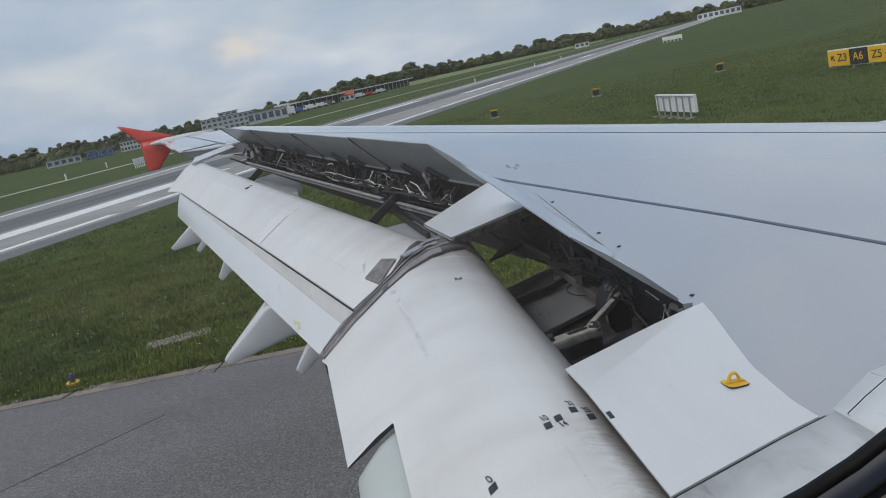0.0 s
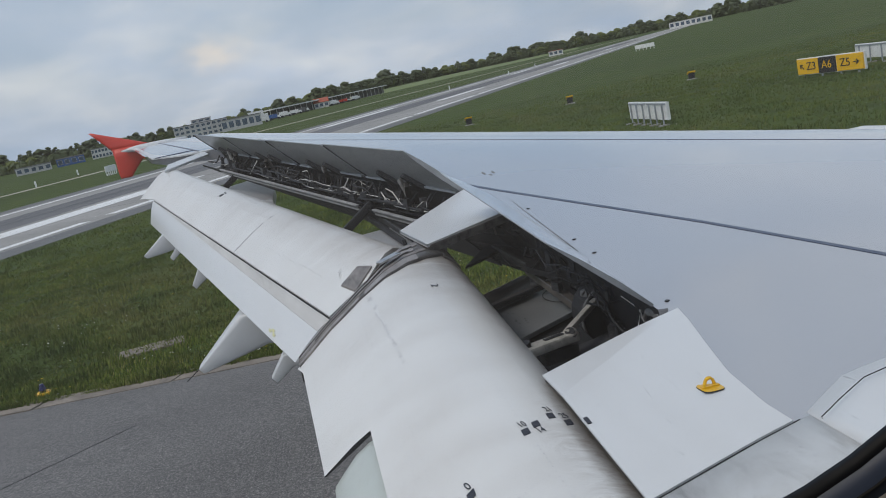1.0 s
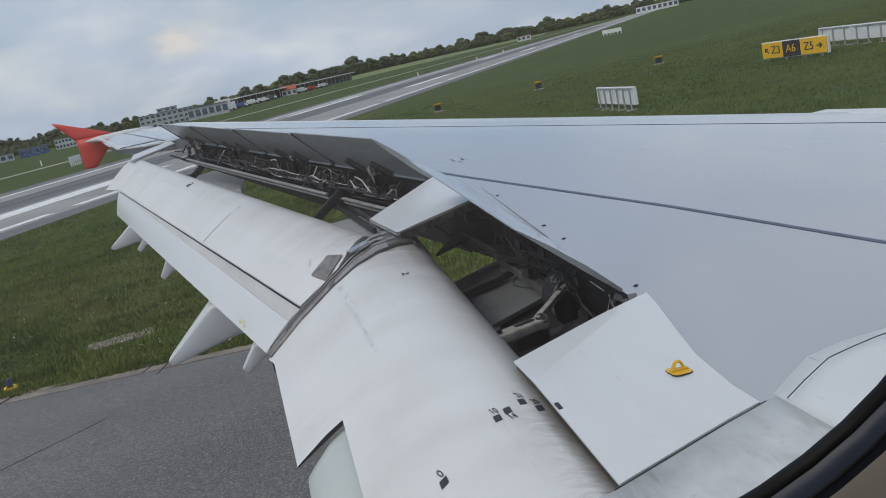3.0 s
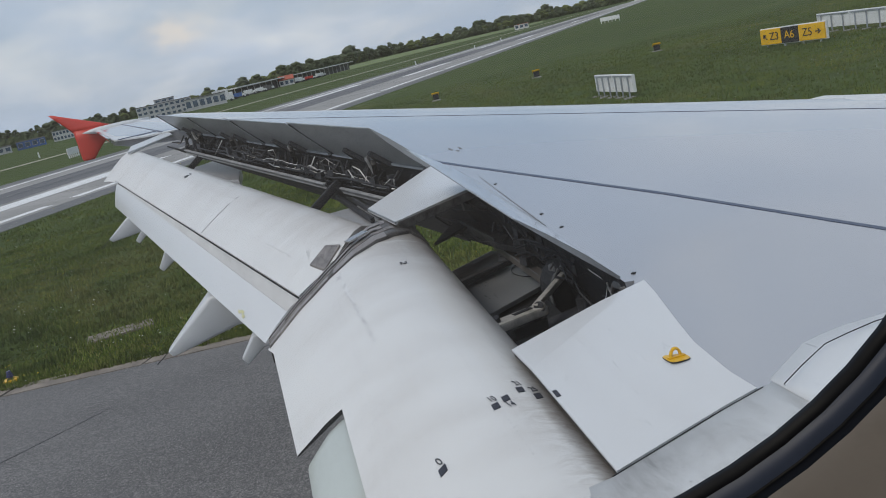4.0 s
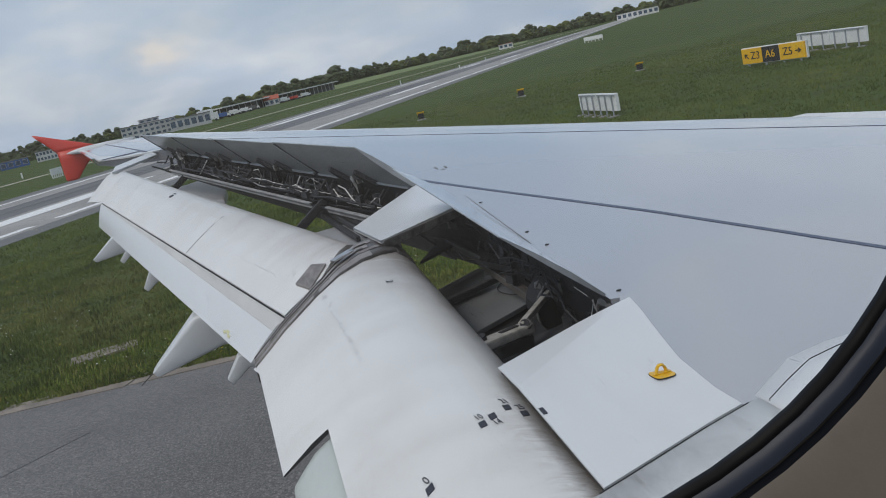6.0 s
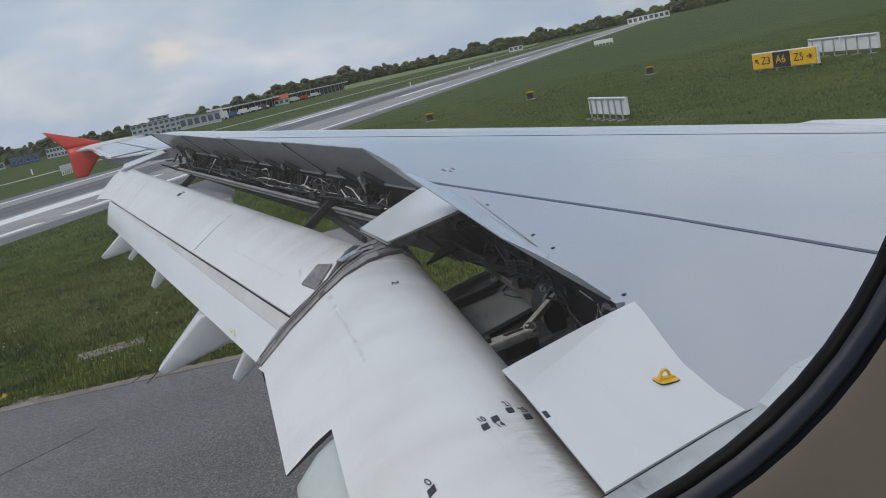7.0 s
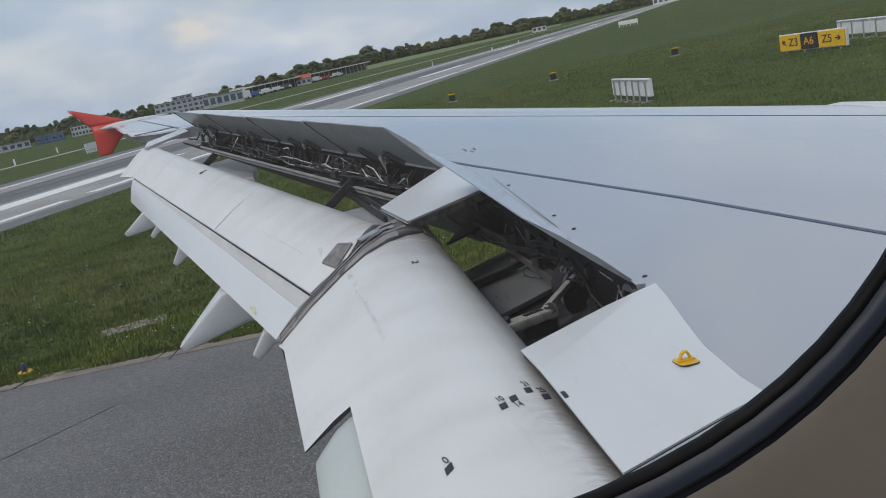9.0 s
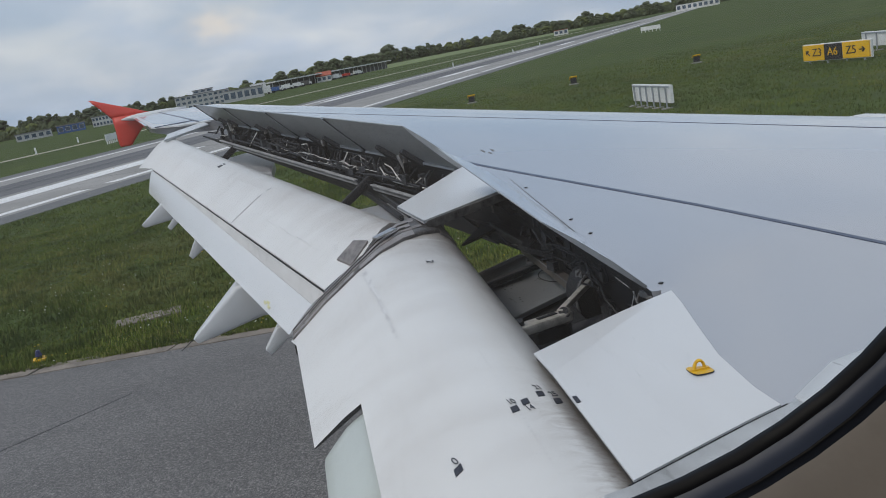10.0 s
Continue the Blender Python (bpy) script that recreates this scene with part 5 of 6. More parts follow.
for y0, y1, z, wd, mat in ((0.16, 0.25, 3.36, 0.04, dark_bay), (0.09, 0.19, 3.37, 0.02, bay_dim), (0.02, 0.13, 3.36, 0.03, dark_bay)):
    part("track_beam", beam((-9.25, y0, z), (-7.75, y1, z + 0.01), wd, 0.04, None, 0.006), mat, wing)
for pts, dz in ((((-8.75, -0.30), (-8.85, 0.22), (-8.46, 0.46), (-7.62, 0.40), (-7.50, 0.16), (-7.7, -0.10)), 3.32), (((-14.4, -1.64), (-14.9, -1.25), (-12.84, -0.83), (-11.6, -0.84), (-12.0, -1.25)), 3.46)):
    part("track_shell", slab([Vector((x, y, dz)) for x, y in pts], (0, 0, -0.12), None, 0.02), shell_grey, wing, "grey shell of the flap track fairing")

# ---- fuselage side, window and lining ----
WIN_Y, WIN_Z, WIN_A, WIN_B, WIN_N = -0.4302, 4.558, 0.1633, 0.1741, 2.583


def oval(x, grow, n=72):
    pts = []
    for k in range(n):
        a = 2 * math.pi * k / n
        ca, sa_ = math.cos(a), math.sin(a)
        pts.append(Vector((x, WIN_Y + (WIN_A + grow) * math.copysign(abs(ca) ** (2 / WIN_N), ca), WIN_Z + (WIN_B + grow) * math.copysign(abs(sa_) ** (2 / WIN_N), sa_))))
    return pts


def ring_part(name, rings, mat, parent, label=""):
    return part(name, loft([oval(x, g) for x, g in rings], closed=True, caps=False), mat, parent, label, True)


def soft_sq(v):
    return math.copysign(abs(v) ** 0.15, v)


wall = thing("wall_left", "cabin side wall with a rounded window", "cabin wall", kind="structure")
far_oval = [Vector((-1.80, WIN_Y + 2.3 * soft_sq(math.cos(2 * math.pi * k / 72)), WIN_Z + 1.15 * soft_sq(math.sin(2 * math.pi * k / 72)))) for k in range(72)]
bm = loft([oval(-1.8990, 0.0076), oval(-1.8975, 0.0100), oval(-1.895, 0.017), oval(-1.888, 0.034), oval(-1.872, 0.065), oval(-1.85, 0.13), oval(-1.83, 0.26), far_oval], closed=True, caps=False)
part("lining_panel", bm, lining, wall, "beige-grey cabin lining", True)
window = thing("window_1", "rounded cabin window with a black rubber seal", "window", kind="structure")
ring_part("outer_seal", [(-1.935, 0.03), (-1.912, 0.006), (-1.907, 0.0), (-1.9055, 0.0004), (-1.9047, 0.0020), (-1.9050, 0.0031)], rubber, window, "black rubber window seal")
ring_part("seal_band", [(-1.9050, 0.0031), (-1.9042, 0.0037), (-1.9034, 0.0060), (-1.9036, 0.0080)], seal_band, window, "blue-grey band of the window frame")
ring_part("inner_seal", [(-1.9036, 0.0080), (-1.9043, 0.0083), (-1.9032, 0.0086), (-1.9008, 0.0080), (-1.8990, 0.0076)], rubber, window)
pane_ob = part("pane", slab(oval(-1.920, 0.012), (-0.004, 0, 0)), window_glare_film, window, "scratched clear acrylic pane with a painted glare veil")
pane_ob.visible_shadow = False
skin = [Vector((-1.985, WIN_Y + 2.3 * soft_sq(math.cos(2 * math.pi * k / 72)), WIN_Z + 1.15 * soft_sq(math.sin(2 * math.pi * k / 72)))) for k in range(72)]
part("outer_skin", loft([oval(-1.935, 0.03), oval(-1.945, 0.06), oval(-1.975, 0.16), skin], caps=False), white_paint, wall, "white outer skin", True)
# the fuselage barrel closes round the camera
def barrel(name, r, mat, label, half):
    """A round section of fuselage, open where the window wall stands, with end walls."""
    a0 = math.asin(1.15 / 2.136)
    arc = [(-math.cos(a) * r, WIN_Z + math.sin(a) * r) for a in [a0 + (2 * math.pi - 2 * a0) * k / 40 for k in range(41)]]
    n = len(arc)
    vs = [(x, WIN_Y - half, z) for x, z in arc] + [(x, WIN_Y + half, z) for x, z in arc]
    fs = [(k, k + 1, n + k + 1, n + k) for k in range(n - 1)] + [tuple(range(n)), tuple(range(2 * n - 1, n - 1, -1))]
    return raw(name, vs, fs, mat, wall, label)


barrel("cabin_shell", 2.136, lining, "beige-grey cabin lining", 2.3)
barrel("fuselage_skin", 2.20, white_paint, "white fuselage skin", 2.34)
# unseen area lamp added to brighten the lining round the window
glow = bpy.data.lights.new("lining_fill_light", "AREA")
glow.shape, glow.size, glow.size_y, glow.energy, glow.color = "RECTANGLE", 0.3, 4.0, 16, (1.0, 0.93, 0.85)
lamp = new("lining_fill_light", glow)
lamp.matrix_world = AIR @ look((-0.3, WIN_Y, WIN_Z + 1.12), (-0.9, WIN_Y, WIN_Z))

# ---- airfield ----
D = Vector((-math.cos(radians(RUN_AZ)), math.sin(radians(RUN_AZ)), 0))
N = Vector((-math.sin(radians(RUN_AZ)), -math.cos(radians(RUN_AZ)), 0))
RUN0 = Vector((-105.0, 10.9, 0))


def R(u, s, z=0.0):
    """A point u metres along the runway and s metres across it, away from the aircraft."""
    p = RUN0 + D * u + N * s
    return Vector((p.x, p.y, z))


def sheet(pts, z, name, mat, parent, label="", deep=0.3):
    return part(name, slab([Vector((p[0], p[1], z)) for p in pts], (0, 0, -deep)), mat, parent, label)


ground = thing("ground", "mown airfield grass with dry patches and flowers", "grass", kind="structure")
big = 2600
n = 26
gv, gf = [], []
for i in range(n + 1):
    for j in range(n + 1):
        gv.append((-big + 2 * big * i / n, -big + 2 * big * j / n, 0.0))
for i in range(n):
    for j in range(n):
        a = i * (n + 1) + j
        gf.append((a, a + n + 1, a + n + 2, a + 1))
raw("grass_sheet", gv, gf, grass_soil, ground)

runway = thing("runway", "pale concrete runway with black tyre marks and white paint", "runway", kind="structure")
part("runway_concrete", slab([R(-700, -1.0, 0.03), R(2200, -1.0, 0.03), R(2200, 27.6, 0.03), R(-700, 27.6, 0.03)], (0, 0, -0.2)), concrete, runway, "pale grey concrete")
part("runway_shoulder", slab([R(-700, -3.8, 0.02), R(2200, -3.8, 0.02), R(2200, -1.0, 0.02), R(-700, -1.0, 0.02)], (0, 0, -0.2)), old_asphalt, runway, "dark asphalt shoulder")
part("runway_shoulder", slab([R(-700, 27.6, 0.02), R(2200, 27.6, 0.02), R(2200, 31.5, 0.02), R(-700, 31.5, 0.02)], (0, 0, -0.2)), old_asphalt, runway, "dark asphalt shoulder")
part("tyre_marks", slab([R(-300, 11, 0.036), R(-60, 10.8, 0.036), R(420, 10.5, 0.036), R(420, 18.5, 0.036), R(-60, 20.2, 0.036), R(-300, 20, 0.036)], (0, 0, -0.004)), rubber_run, runway, "black rubber streaks along the touchdown zone")
bm = bmesh.new()
for u in range(-320, 1200, 30):
    slab([R(u, -0.2, 0.042), R(u + 27.5, -0.2, 0.042), R(u + 27.5, 0.75, 0.042), R(u, 0.75, 0.042)], (0, 0, -0.006), bm)
part("edge_line", bm, line_paint, runway, "worn white edge line")
bm = bmesh.new()
for u in range(-320, 1200, 60):
    slab([R(u, 25.3, 0.042), R(u + 60, 25.3, 0.042), R(u + 60, 26.2, 0.042), R(u, 26.2, 0.042)], (0, 0, -0.006), bm)
part("edge_line", bm, line_paint, runway)
for u0, u1, s0, s1 in ((-75, -30, 6.1, 9.3), (47, 74, 8.4, 10.4), (150, 172, 8.0, 10.0), (260, 282, 8.0, 10.0), (26, 56, 20.6, 22.8), (150, 172, 20.0, 22.0)):
    part("touchdown_bar", slab([R(u0, s0, 0.044), R(u1, s0, 0.044), R(u1, s1, 0.044), R(u0, s1, 0.044)], (0, 0, -0.006)), line_paint, runway, "white painted touchdown bar")
bm = bmesh.new()
for u in range(-300, 500, 15):
    slab([R(u, -0.9, 0.034), R(u + 0.12, -0.9, 0.034), R(u + 0.12, 27.4, 0.034), R(u, 27.4, 0.034)], (0, 0, -0.004), bm)
part("slab_joints", bm, asphalt, runway)


def edge_x(y):
    """The taxiway's edge beside the grass."""
    return -17.85 + 0.155 * (y + 3) - 0.0006 * (y + 3) ** 2


taxiway = thing("taxiway", "coarse grey asphalt taxiway with a stone edge", "taxiway", kind="structure")
ys = [-70 + 4 * i for i in range(36)]
outline = [(edge_x(y), y) for y in ys] + [(60, 74), (60, -70)]
sheet(outline, 0.012, "taxiway_asphalt", asphalt, taxiway, "coarse grey asphalt")
# stone edge, block by block
rng = random.Random(5)
y = -26.0
while y < 24:
    ln = rng.uniform(1.9, 3.1)
    x0, x1 = edge_x(y), edge_x(y + ln)
    j = 0.03
    h = 0.030 + rng.uniform(-0.006, 0.008)
    wv = 0.52 + rng.uniform(-0.08, 0.08)
    q = [(x0 - wv, y + j + 0.25), (x1 - wv, y + ln - j + 0.25), (x1 + 0.02, y + ln - j), (x0 + 0.02, y + j)]
    part("edge_block", slab([Vector((a, c, h)) for a, c in q], (0, 0, -0.12)), edge_stone, taxiway)
    y += ln
bm = bmesh.new()
for x0, y0, x1, y1 in ((-13.5, -12, -9, 2), (-8.6, -14, -7.0, 1), (-15.9, -4, -11.5, -9.5)):
    slab([Vector((x0, y0, 0.016)), Vector((x0 + 0.03, y0, 0.016)), Vector((x1 + 0.03, y1, 0.016)), Vector((x1, y1, 0.016))], (0, 0, -0.004), bm)
part("crack_seal", bm, black_plastic, taxiway, "thin dark sealed cracks")
path = thing("service_road", "pale service track across the grass", "road", kind="structure")
part("track_surface", slab([R(-500, 66, 0.02), R(900, 62, 0.02), R(900, 65, 0.02), R(-500, 69, 0.02)], (0, 0, -0.1)), track_path, path)

meadow = thing("meadow", "pale green uncut meadow in front of the far wood", "meadow", kind="structure")
far_rim = [(2.2, 430), (5, 470), (9, 560), (13, 680), (19, 900), (19, 1350), (11, 1230), (6, 930), (3.5, 760)]
sheet([(-1.7 - d * math.cos(radians(a)), -0.45 + d * math.sin(radians(a))) for a, d in far_rim], 0.025, "meadow_grass", meadow_green, meadow, "", 0.1)

# ---- grass blades and flowers near the taxiway ----
rs = np.random.RandomState(3)


def tufts(count, x_lo, x_hi, y_lo, y_hi, h, power):
    vs, fs = [], []
    k = 0
    xs = rs.rand(count)
    yy = y_lo + (y_hi - y_lo) * rs.rand(count)
    for i in range(count):
        y = float(yy[i])
        x = edge_x(y) - 0.30 - (x_hi - x_lo) * float(xs[i]) ** power
        if x < -60 and float(rs.rand()) < (-60 - x) / 32:
            continue
        if (RUN0 - Vector((x, y, 0))).dot(-N) > -4.2:
            continue
        cl = noise.noise(Vector((x * 0.55, y * 0.8, 0.0)))
        hh = h * (0.75 + 0.8 * cl) * (0.6 + 0.8 * float(rs.rand()))
        if hh < 0.02:
            continue
        for _ in range(3):
            a = float(rs.rand()) * 6.283
            dx, dy = math.cos(a), math.sin(a)
            ox, oy = float(rs.randn()) * 0.03, float(rs.randn()) * 0.03
            wd = 0.010 + 0.012 * float(rs.rand())
            ln = 0.5 * hh * float(rs.rand())
            vs += [(x + ox - dy * wd, y + oy + dx * wd, 0.0), (x + ox + dy * wd, y + oy - dx * wd, 0.0), (x + ox + dx * ln, y + oy + dy * ln, hh)]
            fs.append((k, k + 1, k + 2))
            k += 3
    return vs, fs


v1, f1 = tufts(60000, 0, 22, -18, 16, 0.11, 2.0)
v2, f2 = tufts(190000, 0, 78, -34, 76, 0.13, 1.25)
off = len(v1)
raw("grass_blades", v1 + v2, f1 + [(a + off, b + off, c + off) for a, b, c in f2], grass_blade, ground, "uneven green grass blades")["kind"] = "stuff"
for nm, mat, count, size, seed in (("daisies", flower_white, 6500, 0.018, 1), ("dandelions", flower_yellow, 1500, 0.022, 2)):
    rr = random.Random(seed)
    vs, fs = [], []
    for i in range(count):
        y = rr.uniform(-22, 50)
        x = edge_x(y) - 0.5 - 58 * rr.random() ** 1.4
        if noise.noise(Vector((x * 0.3, y * 0.35, 5.0 + seed))) < 0.12 and rr.random() < 0.88:
            continue
        k = len(vs)
        z = rr.uniform(0.06, 0.14)
        r = size * rr.uniform(0.7, 1.3)
        vs += [(x + r * math.cos(a), y + r * math.sin(a), z + 0.4 * r * math.sin(a + 1)) for a in [2 * math.pi * q / 5 for q in range(5)]]
        vs.append((x, y, z + r * 0.9))
        fs += [(k + q, k + (q + 1) % 5, k + 5) for q in range(5)]
    raw(nm, vs, fs, mat, ground, "scattered small flowers")["kind"] = "stuff"

# ---- small airfield furniture ----
kerb = thing("drain_slab", "brownish stone drain slab lying in the grass", "drain slab", (-21.0, -4.5, 0), 8)
part("slab", box((0, 0, -0.01), (0.6, 1.4, 0.11), None, 0, 0.015), edge_stone, kerb)
cover = thing("manhole_cover", "round concrete manhole cover set in a dark iron ring", "manhole cover", (-9.4, -38.0, 0))
part("ring", tube([(0, 0, 0.0), (0, 0, 0.02)], 0.62, None, 40), black_plastic, cover, "dark iron ring")
part("collar", tube([(0, 0, 0.0), (0, 0, 0.024)], 0.48, None, 40), roof_grey, cover)
part("lid", tube([(0, 0, 0.0), (0, 0, 0.028)], 0.26, None, 32), concrete, cover, "pale concrete lid")

def lamp_box(x, y, turn):
    """A low guidance light: black body with a sloping yellow hood on a white plate."""
    t = thing("guard_light", "black guidance light with a yellow hood on a white plate", "airfield light", (x, y, 0), turn, "guidance lights in the grass")
    part("plate", box((0, 0, 0.03), (0.75, 0.75, 0.06), None, 0, 0.01), concrete, t, "pale concrete plate")
    part("body", box((0, 0, 0.30), (0.46, 0.36, 0.42), None, 0, 0.02), black_plastic, t, "black housing")
    part("hood", slab([Vector((-0.30, -0.28, 0.50)), Vector((0.30, -0.28, 0.50)), Vector((0.30, 0.26, 0.68)), Vector((-0.30, 0.26, 0.68))], (0, 0, -0.10), None, 0.01), sign_yellow, t, "yellow hood")
    for sx_ in (-0.12, 0.12):
        part("lens", tube([(sx_, -0.18, 0.34), (sx_, -0.20, 0.34)], 0.06, None, 12), sign_yellow, t)
    return t


first = lamp_box(-71.0, 13.4, -100)
for x, y in ((-69.8, 21.6), (-67.2, 30.9)):
    copy_thing(first, pose(x, y, 0, 0, 0, -105))


def edge_lamp(x, y):
    t = thing("taxiway_light", "small blue taxiway edge light on a stub", "airfield light", (x, y, 0))
    part("base", tube([(0, 0, 0), (0, 0, 0.07)], 0.15, None, 16), sign_yellow, t, "yellow base ring")
    part("stub", tube([(0, 0, 0.05), (0, 0, 0.12)], 0.05, None, 12), black_plastic, t)
    part("dome", tube([(0, 0, 0.12), (0, 0, 0.17), (0, 0, 0.22), (0, 0, 0.24)], 0.075, None, 14, 0.45), blue_glass, t, "dark blue glass dome")
    return t


edge_lamp(-19.25, -6.35)


def sign_back(x, y, turn, wide, label):
    """A white sign seen from behind: box, galvanised frame posts and struts."""
    t = thing("sign_panel", label, "sign", (x, y, 0), turn, "white sign backs")
    half = wide / 2
    for sgn in (-1, 1):
        part("panel", box((sgn * half / 2, 0, 0.68), (half - 0.04, 0.16, 0.84), None, 0, 0.015), sheet_white, t, "white sheet-metal box")
        part("frame", box((sgn * half / 2, -0.10, 1.02), (half - 0.2, 0.05, 0.07)), galvanised, t)
        for k in (-0.8, -0.05, 0.75):
            part("post", box((sgn * half / 2 + k * half * 0.42, -0.13, 0.52), (0.06, 0.06, 1.04)), galvanised, t, "galvanised post")
    for k in range(5):
        part("foot", box((-half + 0.3 + k * (wide - 0.6) / 4, -0.2, 0.03), (0.22, 0.5, 0.06)), concrete, t)
    return t


sign_back(-42.5, 16.6, 0, 4.6, "white sign seen from behind with galvanised posts")
sign_back(-47.2, 33.4, -3, 6.6, "long white sign seen from behind in the grass")
t = thing("direction_sign", "yellow and black taxiway direction sign", "sign", (-46.6, 29.2, 0), 13)
for x0, x1, mat in ((-2.3, -0.75, sign_yellow), (-0.75, 0.45, black_plastic), (0.52, 2.3, sign_yellow)):
    part("panel", box(((x0 + x1) / 2, 0, 0.62), (x1 - x0 - 0.02, 0.2, 0.86), None, 0, 0.01), mat, t)
part("surround", box((0, 0.06, 0.62), (4.72, 0.14, 0.96), None, 0, 0.01), sheet_white, t, "white surround")
for txt, x0, mat in (("Z3", -1.25, black_plastic), ("A6", -0.15, sign_yellow), ("Z5", 1.12, black_plastic)):
    letters("sign_text", txt, 0.62, mat, pose(x0, -0.115, 0.62, 90, 0, 0), t, 0.006)
for cxx, ang in ((-1.92, 135), (1.86, 0)):
    m = pose(cxx, -0.115, 0.62, 90, 0, 0) @ pose(0, 0, 0, 0, 0, ang)
    bm = slab([(-0.2, -0.03, 0.006), (0.1, -0.03, 0.006), (0.1, 0.03, 0.006), (-0.2, 0.03, 0.006)], (0, 0, -0.01))
    slab([(0.20, 0.0, 0.006), (0.03, 0.15, 0.006), (-0.03, 0.11, 0.006), (0.09, 0.0, 0.006), (-0.03, -0.11, 0.006), (0.03, -0.15, 0.006)], (0, 0, -0.01), bm)
    a = part("arrow", bm, black_plastic, t)
    a.matrix_local = m
for k in (-1.9, -0.6, 0.7, 1.9):
    part("leg", box((k, 0, 0.09), (0.08, 0.08, 0.18)), galvanised, t)


def barrier(x, y, turn, wide):
    t = thing("barrier", "low white slatted barrier standing in the grass", "barrier", (x, y, 0), turn, "white barriers")
    part("board", box((0, 0, 0.95), (wide, 0.12, 0.9), None, 0, 0.02), sheet_white, t)
    for k in range(6):
        part("leg", box((-wide / 2 + 0.2 + k * (wide - 0.4) / 5, 0, 0.25), (0.14, 0.12, 0.5)), sheet_white, t)
    return t


barrier(-200, 84, 20, 6.5)
barrier(-134, -27, -15, 3.4)
for x, y in ((-150, -42), (-170, -40), (-176, -20), (-220, 40), (-260, 66), (-300, 86)):
    t = thing("marker_post", "small white marker post in the grass", "marker post", (x, y, 0), 0, "marker posts")
    part("post", box((0, 0, 0.5), (0.25, 0.25, 1.0), None, 0, 0.03), sheet_white, t)

# ---- trees ----
def tree(height, spread, mat, seed, clumps=64, leaves=512):
    rr = random.Random(seed)
    t = thing("tree", "broad green deciduous tree at the field's edge", "tree", (0, 0, -50), 0, "trees round the airfield")
    bm = tube([(0, 0, 0), (0.1, 0, height * 0.3), (-0.05, 0.1, height * 0.62), (0, 0, height * 0.85)], height * 0.028, None, 7, 0.3)
    for k in range(6):
        a, z = rr.uniform(0, 6.28), height * rr.uniform(0.28, 0.6)
        tube([(0, 0, z), (math.cos(a) * spread * 0.35, math.sin(a) * spread * 0.35, z + height * 0.14), (math.cos(a) * spread * 0.6, math.sin(a) * spread * 0.6, z + height * 0.24)], height * 0.011, bm, 5, 0.3)
    part("trunk", bm, bark, t)
    vs, fs = [], []
    centres = []
    for k in range(clumps):
        a, rad, z = rr.uniform(0, 6.28), rr.random() ** 0.6, rr.uniform(0.10, 1.0)
        wz = math.sin(math.pi * min(1, 0.16 + 0.80 * z)) ** 0.7
        centres.append((Vector((math.cos(a) * rad * spread * 0.72 * wz, math.sin(a) * rad * spread * 0.72 * wz, height * (0.10 + 0.84 * z))), spread * rr.uniform(0.15, 0.27)))
    for c, r in centres:
        bmc = bmesh.new()
        bmesh.ops.create_icosphere(bmc, subdivisions=1, radius=r * 0.92)
        k = len(vs)
        for v in bmc.verts:
            vs.append(tuple(c + v.co * rr.uniform(0.84, 1.10)))
        bmc.verts.index_update()
        fs += [tuple(k + v.index for v in f.verts) for f in bmc.faces]
        bmc.free()
        for _ in range(leaves // clumps):
            q = Vector((rr.gauss(0, 1), rr.gauss(0, 1), rr.gauss(0, 1))).normalized()
            p = c + q * r * rr.uniform(0.75, 1.15)
            u = q.orthogonal().normalized()
            u.rotate(Euler((rr.uniform(-1, 1), rr.uniform(-1, 1), rr.uniform(0, 6))))
            v = q.cross(u)
            s = spread * rr.uniform(0.05, 0.10)
            k = len(vs)
            vs += [tuple(p - u * s), tuple(p + v * s * 0.7), tuple(p + u * s), tuple(p - v * s * 0.7)]
            fs.append((k, k + 1, k + 2, k + 3))
    raw("crown", vs, fs, mat, t, "", True)
    return t


kinds = [tree(9.5, 5.2, leaf_dark_hazed, 1), tree(8.0, 4.6, leaf_light_hazed, 2), tree(11.0, 5.0, leaf_dark_hazed, 3), tree(7.0, 4.8, leaf_light_hazed, 4), tree(10.0, 3.0, leaf_dark_hazed, 5)]
rr = random.Random(77)


def tree_line(az):
    """Distance and mean height of the wood in a direction."""
    d = float(np.interp(az, [-28, -12, -9, -6, 2, 4, 6.5, 8, 11, 18, 24, 45], [430, 440, 520, 620, 700, 900, 1000, 1200, 1300, 1400, 1500, 1500]))
    h = float(np.interp(az, [-28, -15.6, -12.5, -9, -7, -4, -2.3, 0, 2, 4, 5.8, 6.5, 7.2, 8, 11, 19, 27, 45], [0.78, 0.80, 0.75, 0.60, 0.60, 0.72, 0.86, 1.15, 1.35, 1.6, 1.65, 2.2, 1.8, 1.7, 1.6, 2.0, 2.1, 1.9]))
    return d, h


az = -30.0
used = set()
